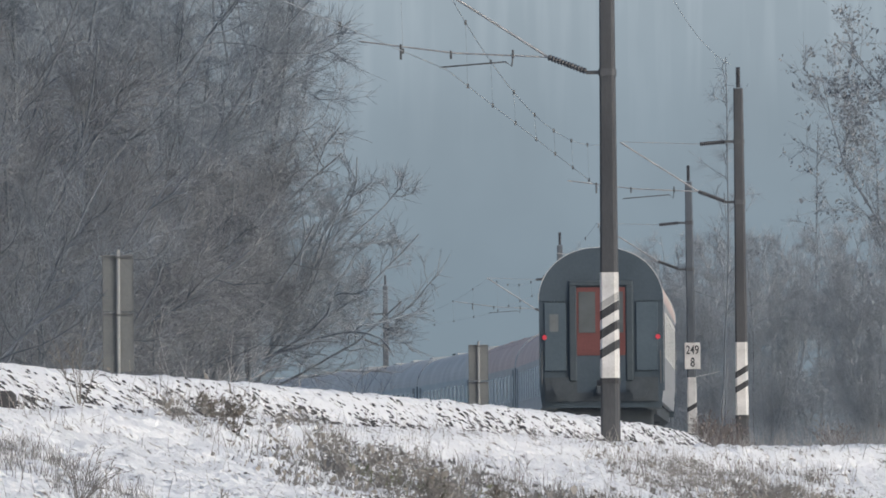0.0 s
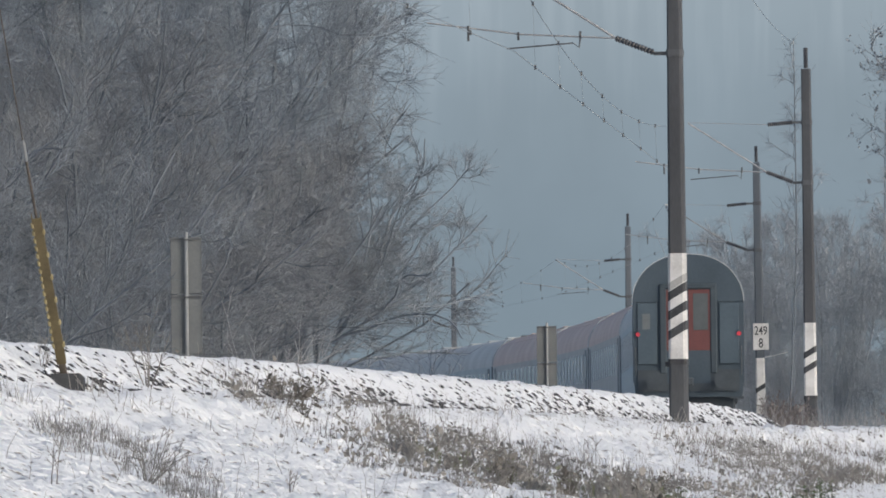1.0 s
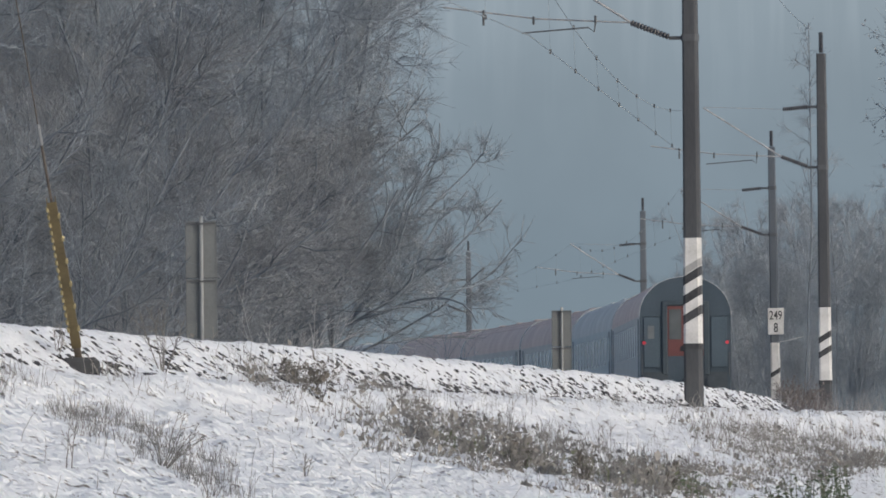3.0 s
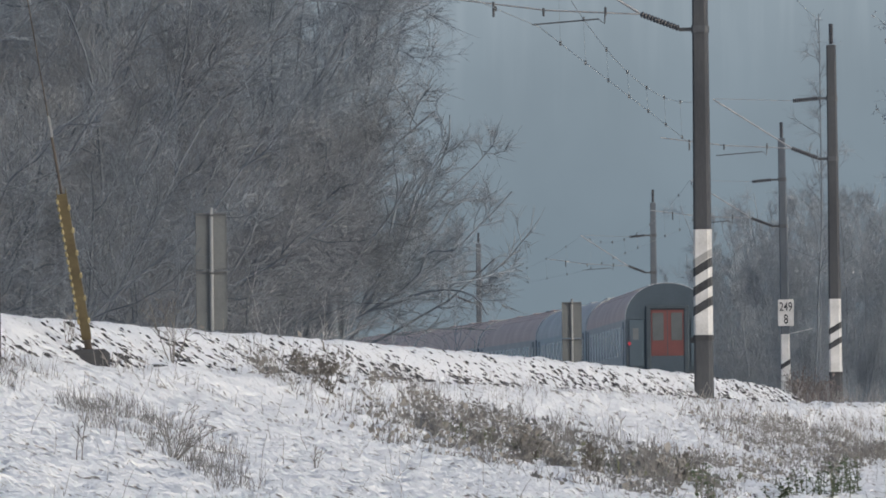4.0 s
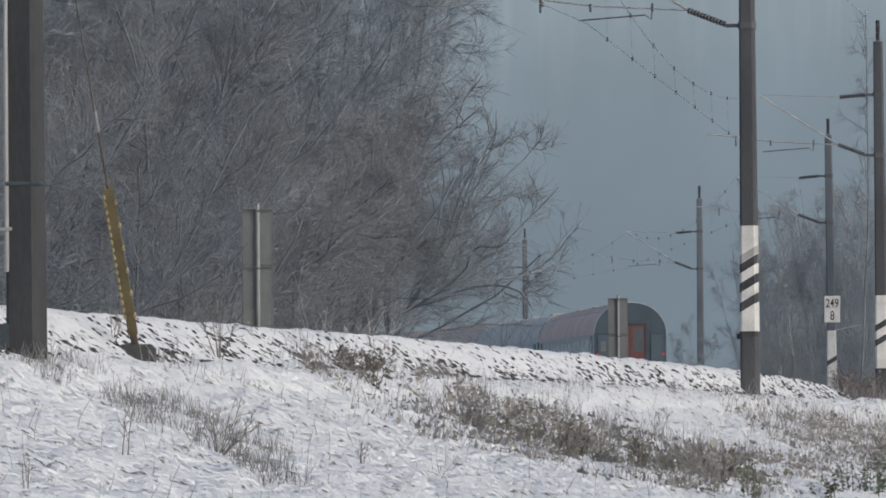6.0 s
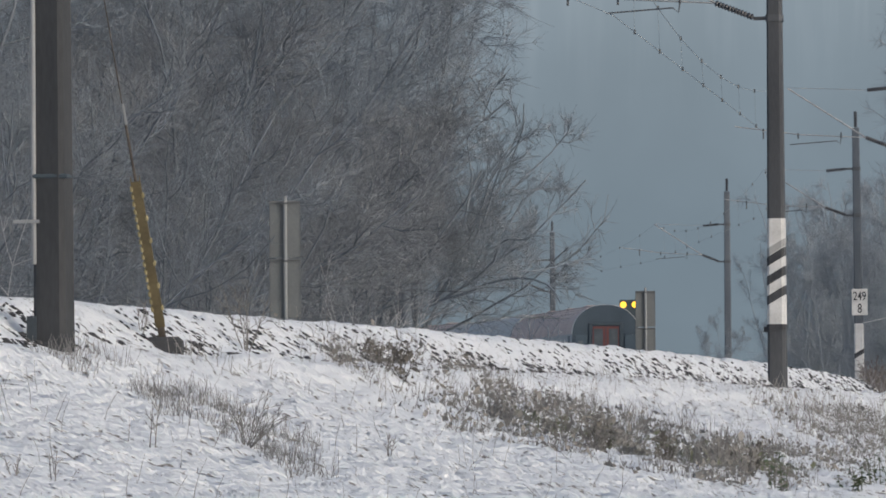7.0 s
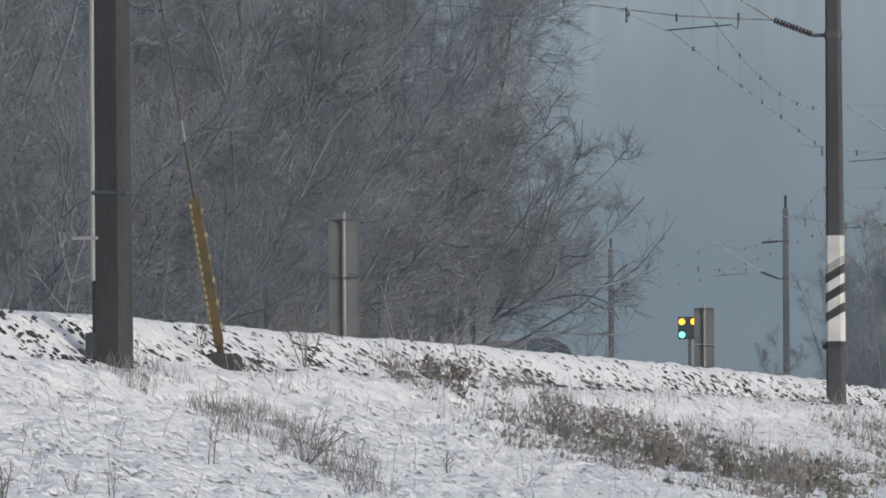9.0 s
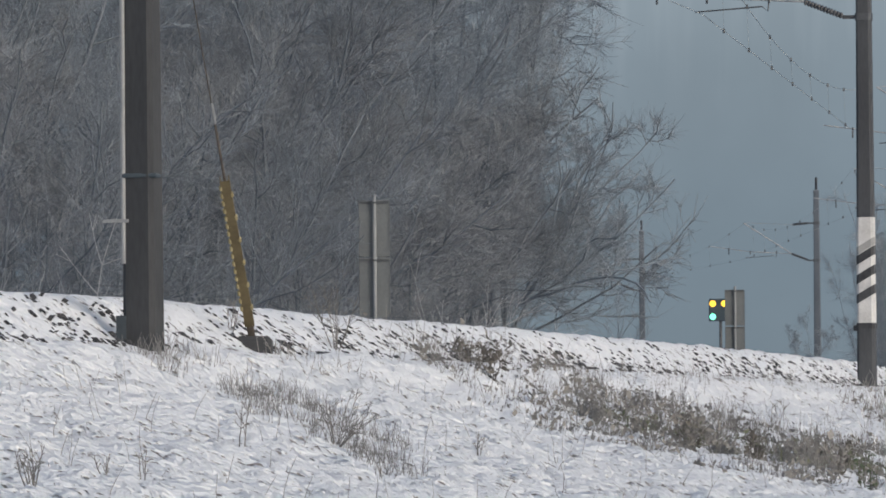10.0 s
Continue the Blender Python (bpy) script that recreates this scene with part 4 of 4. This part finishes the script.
t6 = tree("leafy_tree", "tree still hung with withered leaves, mist painted into their grey", tree_paths(67, 15.0, 3, 0.26, n1=24, n2=9, n3=6, low=0.05, twig=0.006, branch=0.34), BARK_HAZED, BARK_HAZED, FAR, 2600, DRY_LEAF, 5)
stand(t6, [(20.9, 246, 1.0, 50), (23.4, 262, 1.15, 170), (9.35, 316, 0.24, 20)])


# ---- grasses and weeds ----
def blades(name, spots, mat, label, lean=0.35, thick=0.0035, seed=0):
    """Many thin stalks at (x, y, height) as one mass."""
    rng = np.random.default_rng(seed)
    paths = []
    for x, y, h in spots:
        z = float(ground_z(x, y)) - 0.03
        az = rng.uniform(0, 6.28)
        tilt = abs(rng.normal(0, lean))
        d = (math.cos(az) * math.sin(tilt), math.sin(az) * math.sin(tilt), math.cos(tilt))
        pts = grow(rng, (x, y, z), d, h, 4, 0.14, -0.05)
        paths.append((pts, taper(thick * rng.uniform(0.8, 1.4), thick * 0.5, 4)))
    ob = mesh_part(name, strands(paths, 3), mat)
    return tagged(ob, label, "grass", "", "stuff")


def inside(poly, x, y):
    hit = False
    for (x0, y0), (x1, y1) in zip(poly, poly[1:] + poly[:1]):
        if (y0 > y) != (y1 > y) and x < x0 + (y - y0) / (y1 - y0) * (x1 - x0):
            hit = not hit
    return hit


def patch(rng, poly, count, low, high, clump=-0.1, ragged=0.25):
    """Spots in a ragged clumpy patch of the plan."""
    xs, ys = [p[0] for p in poly], [p[1] for p in poly]
    out = []
    while len(out) < count:
        x, y = rng.uniform(min(xs) - 0.3, max(xs) + 0.3), rng.uniform(min(ys) - 1, max(ys) + 1)
        if inside(poly, x + rng.normal(0, ragged), y + rng.normal(0, ragged * 2)) and noise.noise((x * 2.4, y * 0.7, 7.0)) > clump:
            out.append((x, y, rng.uniform(low, high) * rng.uniform(0.55, 1.0)))
    return out


rng = np.random.default_rng(99)
HOLLOW = [(-1.95, 89.6), (-1.1, 94.2), (-0.27, 97.7), (0.51, 97.0), (1.37, 100.0), (2.15, 99.0), (3.04, 99.4), (3.94, 102.1), (3.15, 82.5), (2.27, 78.6), (1.57, 78.1), (0.97, 80.5), (0.42, 80.5), (-0.23, 80.3), (-0.59, 86.0), (-1.17, 86.3)]
GREENS = [(0.3, 90.0), (1.4, 92.0), (2.6, 92.0), (3.6, 96.0), (3.2, 86.0), (2.0, 84.0), (0.8, 85.0)]
DITCH = [(-3.81, 71.8), (-3.53, 74.6), (-2.96, 75.4), (-2.48, 76.3), (-1.98, 72.9), (-1.74, 71.2), (-1.33, 69.8), (-1.12, 64.7), (-1.35, 63.8), (-1.74, 65.7), (-2.13, 68.3), (-2.78, 70.8), (-3.4, 71.8)]
MEADOW = [(4.1, 121.8), (5.64, 135.1), (7.4, 144.6), (9.01, 148.6), (9.5, 146.9), (7.4, 129.3), (5.26, 111.6), (4.08, 108.3)]
VERGE = [(3.76, 99.9), (5.26, 111.6), (7.72, 134.9), (9.58, 143.6), (9.42, 141.2), (6.21, 115.3), (4.64, 98.6), (3.24, 84.8)]
blades("ditch_grass", patch(rng, DITCH, 1100, 0.09, 0.30, -0.02, 0.1), GRASS_GREY, "dry frosted grass stalks along a snowy ditch", 0.18, 0.0026, 1)
blades("ditch_weeds", patch(rng, DITCH, 900, 0.04, 0.13, -0.02, 0.1), GRASS_BROWN, "short brown weeds along a snowy ditch", 0.6, 0.003, 12)
blades("hollow_weeds", patch(rng, HOLLOW, 1600, 0.08, 0.30, 0.05), GRASS_BROWN, "matted brown weeds in a snowy hollow", 0.5, 0.0038, 2)
blades("hollow_grass", patch(rng, HOLLOW, 2000, 0.12, 0.44, 0.0), GRASS_GREY, "dry frosted grass among brown weeds", 0.3, 0.003, 3)
blades("hollow_greens", patch(rng, GREENS, 900, 0.05, 0.18, -0.05), GRASS_GREEN, "dull green weeds among dry grass", 0.6, 0.005, 4)
blades("meadow_grass", patch(rng, MEADOW, 1500, 0.10, 0.50, 0.0), GRASS_DRY, "dry grass standing in thin snow", 0.25, 0.004, 5)
blades("meadow_weeds", patch(rng, MEADOW, 900, 0.06, 0.28, 0.1), GRASS_BROWN, "brown withered weeds in thin snow", 0.5, 0.0045, 6)
blades("verge_grass", patch(rng, VERGE, 1500, 0.06, 0.30, 0.0), GRASS_DRY, "short dry grass on the snowy verge", 0.35, 0.0035, 13)
blades("verge_weeds", patch(rng, VERGE, 700, 0.04, 0.18, 0.1), GRASS_BROWN, "brown weed stubble on the snowy verge", 0.5, 0.004, 14)


def along_track(rng, m_low, m_high, y_low, y_high, count, low, high):
    out = []
    for _ in range(count):
        y = rng.uniform(y_low, y_high)
        m = rng.uniform(m_low, m_high)
        if noise.noise((y * 0.25, m, 2.0)) > -0.15:
            out.append((float(np.interp(y, _ty, _tx)) + m, y, rng.uniform(low, high)))
    return out


blades("toe_grass", along_track(rng, 3.0, 3.7, 74, 135, 520, 0.06, 0.28), GRASS_DRY, "short dry grass at the foot of the ballast", 0.4, 0.0035, 7)
blades("bank_stubble", along_track(rng, 3.2, 9.0, 48, 135, 2600, 0.02, 0.09), GRASS_BROWN, "sparse stubble through snow on the bank", 0.6, 0.0035, 8)
blades("bank_stalks", along_track(rng, 3.6, 9.0, 46, 125, 420, 0.12, 0.38), GRASS_DRY, "scattered dry stalks on the snowy bank", 0.25, 0.0028, 9)
blades("far_grass", along_track(rng, -8.5, -3.6, 78, 150, 2000, 0.6, 1.45), HOAR, "tall frosted grass on the far side of the track", 0.45, 0.005, 10)
blades("field_edge_grass", [(rng.uniform(8.5, 16), rng.uniform(150, 190), rng.uniform(0.2, 0.6)) for _ in range(900)], FROST_GRASS, "frosted grass along the edge of the field", 0.4, 0.006, 11)


def litter(name, poly, count, mat, label, seed):
    """Curled dead leaves lying and hanging among weeds."""
    rng = np.random.default_rng(seed)
    verts, faces = [], []
    for x, y, h in patch(rng, poly, count, 0.02, 0.22, 0.02):
        c = np.array((x, y, float(ground_z(x, y)) + h * rng.random()))
        a, b = rng.normal(0, 0.021, 3), rng.normal(0, 0.016, 3)
        k = len(verts)
        verts += [c - a, c + b, c + a + (0, 0, 0.015), c - b]
        faces += [(k, k + 1, k + 2), (k, k + 2, k + 3)]
    me = bpy.data.meshes.new(name)
    me.from_pydata([tuple(v) for v in verts], [], faces)
    tagged(mesh_part(name, me, mat), label, "leaves", "", "stuff")


litter("dead_leaves", HOLLOW, 2800, GRASS_BROWN, "curled brown dead leaves among weeds", 21)
litter("green_leaves", GREENS, 900, GRASS_GREEN, "small dull green leaves among weeds", 22)
litter("meadow_leaves", MEADOW, 1100, GRASS_BROWN, "brown dead leaves in thin snow", 23)
litter("verge_leaves", VERGE, 950, GRASS_BROWN, "curled brown dead leaves on the snowy verge", 24)


def weed(x, y, height, stems, spread, mat, label, seed, name="dry_weed", lean=0.0, group="dry weeds on the bank", thick=0.006, leaves=0):
    """A dry plant of several branching stems, each a part."""
    rng = np.random.default_rng(seed)
    plant = thing(name, pose(x, y, float(ground_z(x, y)) + 0.02), label, "weed", group)
    for k in range(stems):
        az, tilt = 6.28 * (k + rng.random()) / stems, spread * rng.uniform(0.3, 1.0)
        d = (math.cos(az) * math.sin(tilt) + lean, math.sin(az) * math.sin(tilt), math.cos(tilt))
        L = height * rng.uniform(0.6, 1.05)
        stem = grow(rng, (0.02 * math.cos(az), 0.02 * math.sin(az), -0.05), d, L, 7, 0.08, -0.11 if spread > 0.88 else -0.02 if spread > 0.6 else 0.01)
        paths = [(stem, taper(thick, thick * 0.4, 7))]
        for _ in range(5):
            i = rng.integers(2, 6)
            b = grow(rng, stem[i], off_shoot(rng, unit(stem[i + 1] - stem[i] if i < 6 else stem[i] - stem[i - 1]), rng.uniform(0.4, 0.9)), L * rng.uniform(0.15, 0.4), 4, 0.12, 0.03)
            paths.append((b, taper(thick * 0.55, thick * 0.3, 4)))
            for _ in range(2):
                paths.append((grow(rng, b[2], off_shoot(rng, unit(b[3] - b[2]), 0.6), L * 0.1, 3, 0.1, 0), taper(thick * 0.35, thick * 0.25, 3)))
        shoot = mesh_part("stem", strands(paths, 3), mat, plant)
        if leaves:
            verts, faces = [], []
            for _ in range(leaves):
                c = stem[rng.integers(1, 7)] + rng.normal(0, 0.035, 3)
                a, b = rng.normal(0, 0.020, 3), rng.normal(0, 0.014, 3)
                k0 = len(verts)
                verts += [c - a, c + b, c + a - (0, 0, 0.02), c - b]
                faces += [(k0, k0 + 1, k0 + 2), (k0, k0 + 2, k0 + 3)]
            me = bpy.data.meshes.new("leaves")
            me.from_pydata([tuple(v) for v in verts], [], faces)
            mesh_part("leaves", me, mat, shoot)


for k, (x, y, h, n, sp, ln) in enumerate(((-2.31, 84.3, 0.74, 9, 0.42, 0.05), (-1.86, 67.9, 0.56, 10, 0.75, 0.4), (-3.35, 52.4, 0.32, 7, 0.4, 0), (-3.05, 55.4, 0.26, 3, 0.25, 0), (-2.80, 55.6, 0.30, 2, 0.2, 0), (-2.46, 63.6, 0.40, 2, 0.12, 0), (-0.75, 72.0, 0.22, 3, 0.3, 0), (1.25, 92.0, 0.42, 3, 0.3, 0), (1.7, 93.0, 0.42, 3, 0.3, 0), (2.4, 97.0, 0.45, 4, 0.5, 0), (-3.2, 80.4, 0.30, 4, 0.5, 0), (-2.75, 79.6, 0.25, 4, 0.5, 0))):
    weed(x, y, h, n, sp, GRASS_BROWN if k in (0, 1, 2, 5) else GRASS_DRY, "dry branching weed standing in snow", 200 + k, lean=ln)
spots = random.Random(17)
for k in range(26):
    u = spots.random()
    x, y = -1.15 + 4.3 * u + spots.uniform(-0.3, 0.3), 90.5 - 6.0 * u + spots.uniform(-3.5, 3.5)
    weed(x, y, spots.uniform(0.24, 0.46), 7, 0.6, (GRASS_BROWN, GRASS_GREY, WEED_DARK, GRASS_DRY)[k % 4], "bushy brown weed with curled leaves among frosted grass", 320 + k, "brown_weed", 0, "brown weeds in the hollow", 0.006, 9)
for k in range(14):
    x, y = spots.uniform(4.3, 8.6), 0
    y = 96 + (x - 4.3) * 10.5 + spots.uniform(-4, 4)
    weed(x, y, spots.uniform(0.22, 0.42), 6, 0.6, (GRASS_BROWN, GRASS_GREY)[k % 2], "withered weed with curled leaves in thin snow", 380 + k, "withered_weed", 0, "withered weeds on the verge", 0.006, 6)
for k, (x, y, h, n, sp) in enumerate(((-2.0, 134, 2.3, 9, 0.9), (-1.3, 139, 2.1, 9, 0.95), (-2.9, 130, 1.8, 8, 0.9), (-1.7, 137, 1.7, 9, 0.8))):
    weed(x, y, h, n, sp, HOAR, "tall arching frosted reeds beyond the track", 240 + k, "frosted_reed", 0.1, "frosted reeds", 0.011)
weed(-5.05, 112.5, 4.4, 5, 1.0, FROST_TWIG, "tall arching bush with white-frosted branches", 271, "frosted_shrub", 0, "frosted shrubs", 0.008)
weed(-6.2, 108.0, 3.7, 2, 0.45, HOAR, "tall arching bush with white-frosted branches", 277, "frosted_shrub", 0.4, "frosted shrubs", 0.012)
weed(-6.3, 109.0, 3.8, 3, 0.8, FROST_TWIG, "tall arching bush with white-frosted branches", 274, "frosted_shrub", 0, "frosted shrubs", 0.008)
for k, (x, y, h) in enumerate(((9.3, 192, 0.75), (9.75, 195, 0.85), (10.2, 199, 0.7), (9.0, 190, 0.6), (12.0, 190, 0.8), (13.4, 184, 0.9))):
    weed(x, y, h * 1.15, 20, 0.8, TWIG_RUST, "low brown bush at the foot of a mast", 280 + k, "brown_bush", 0, "brown bushes by the masts", 0.011, 10)
for k, (x, h) in enumerate(((0.90, 1.8), (1.02, 2.1), (1.38, 1.9), (1.50, 2.0))):
    weed(x, 180 + k, h, 1, 0.06, BARK, "thin bare sapling beside the track", 260 + k, "bare_sapling", 0, "thin saplings", 0.02)


def leafy_weed(x, y, height, seed):
    """A green plant: a few stems with pairs of pointed leaves."""
    rng = np.random.default_rng(seed)
    z = float(ground_z(x, y))
    plant = thing("green_weed", pose(x, y, z), "leafy green weed growing out of the snow", "weed", "green weeds")
    for _ in range(5):
        verts, faces = [], []
        pts = grow(rng, (rng.normal(0, 0.08), rng.normal(0, 0.08), -0.03), (rng.normal(0, 0.2), rng.normal(0, 0.2), 1), height * rng.uniform(0.6, 1.0), 6, 0.06, 0.02)
        stem = mesh_part("stem", strands([(pts, taper(0.006, 0.003, 6))], 4), GRASS_GREEN, plant)
        for i in range(1, 6):
            for _ in range(4):
                a = rng.uniform(0, 6.28)
                d = np.array((math.cos(a), math.sin(a), rng.uniform(-0.5, 0.4)))
                side = np.array((-math.sin(a), math.cos(a), 0)) * 0.022
                L = rng.uniform(0.05, 0.10)
                k = len(verts)
                verts += [pts[i], pts[i] + d * L * 0.5 + side, pts[i] + d * L, pts[i] + d * L * 0.5 - side]
                faces += [(k, k + 1, k + 2), (k, k + 2, k + 3)]
        me = bpy.data.meshes.new("leaves")
        me.from_pydata([tuple(v) for v in verts], [], faces)
        mesh_part("leaves", me, LEAF_GREEN, stem)


for k, (x, y, h) in enumerate(((2.96, 80.7, 0.46), (3.9, 86.0, 0.30), (4.1, 88.0, 0.36), (4.35, 89.8, 0.42), (4.6, 91.0, 0.46), (4.9, 94.0, 0.48), (5.2, 96.5, 0.50), (4.75, 92.2, 0.42), (5.05, 95.2, 0.44))):
    leafy_weed(x, y, h, 300 + k)



def motions():
    for k, coach in enumerate(coaches):
        rows = []
        for t in np.arange(0, 10.01, 0.5):
            s0 = START_S + SPEED * t + k * (COACH_LEN + COACH_GAP)
            a, b = along(s0, TRACK_OFF), along(s0 + COACH_LEN, TRACK_OFF)
            yaw = -math.degrees(math.atan2(b[0] - a[0], b[1] - a[1]))
            rows.append((float(t), pose(a[0], a[1], RAIL_Z + GRADE * max(0.0, a[1] - 190), 0, 0, yaw)))
        walk(coach, rows)


motions()
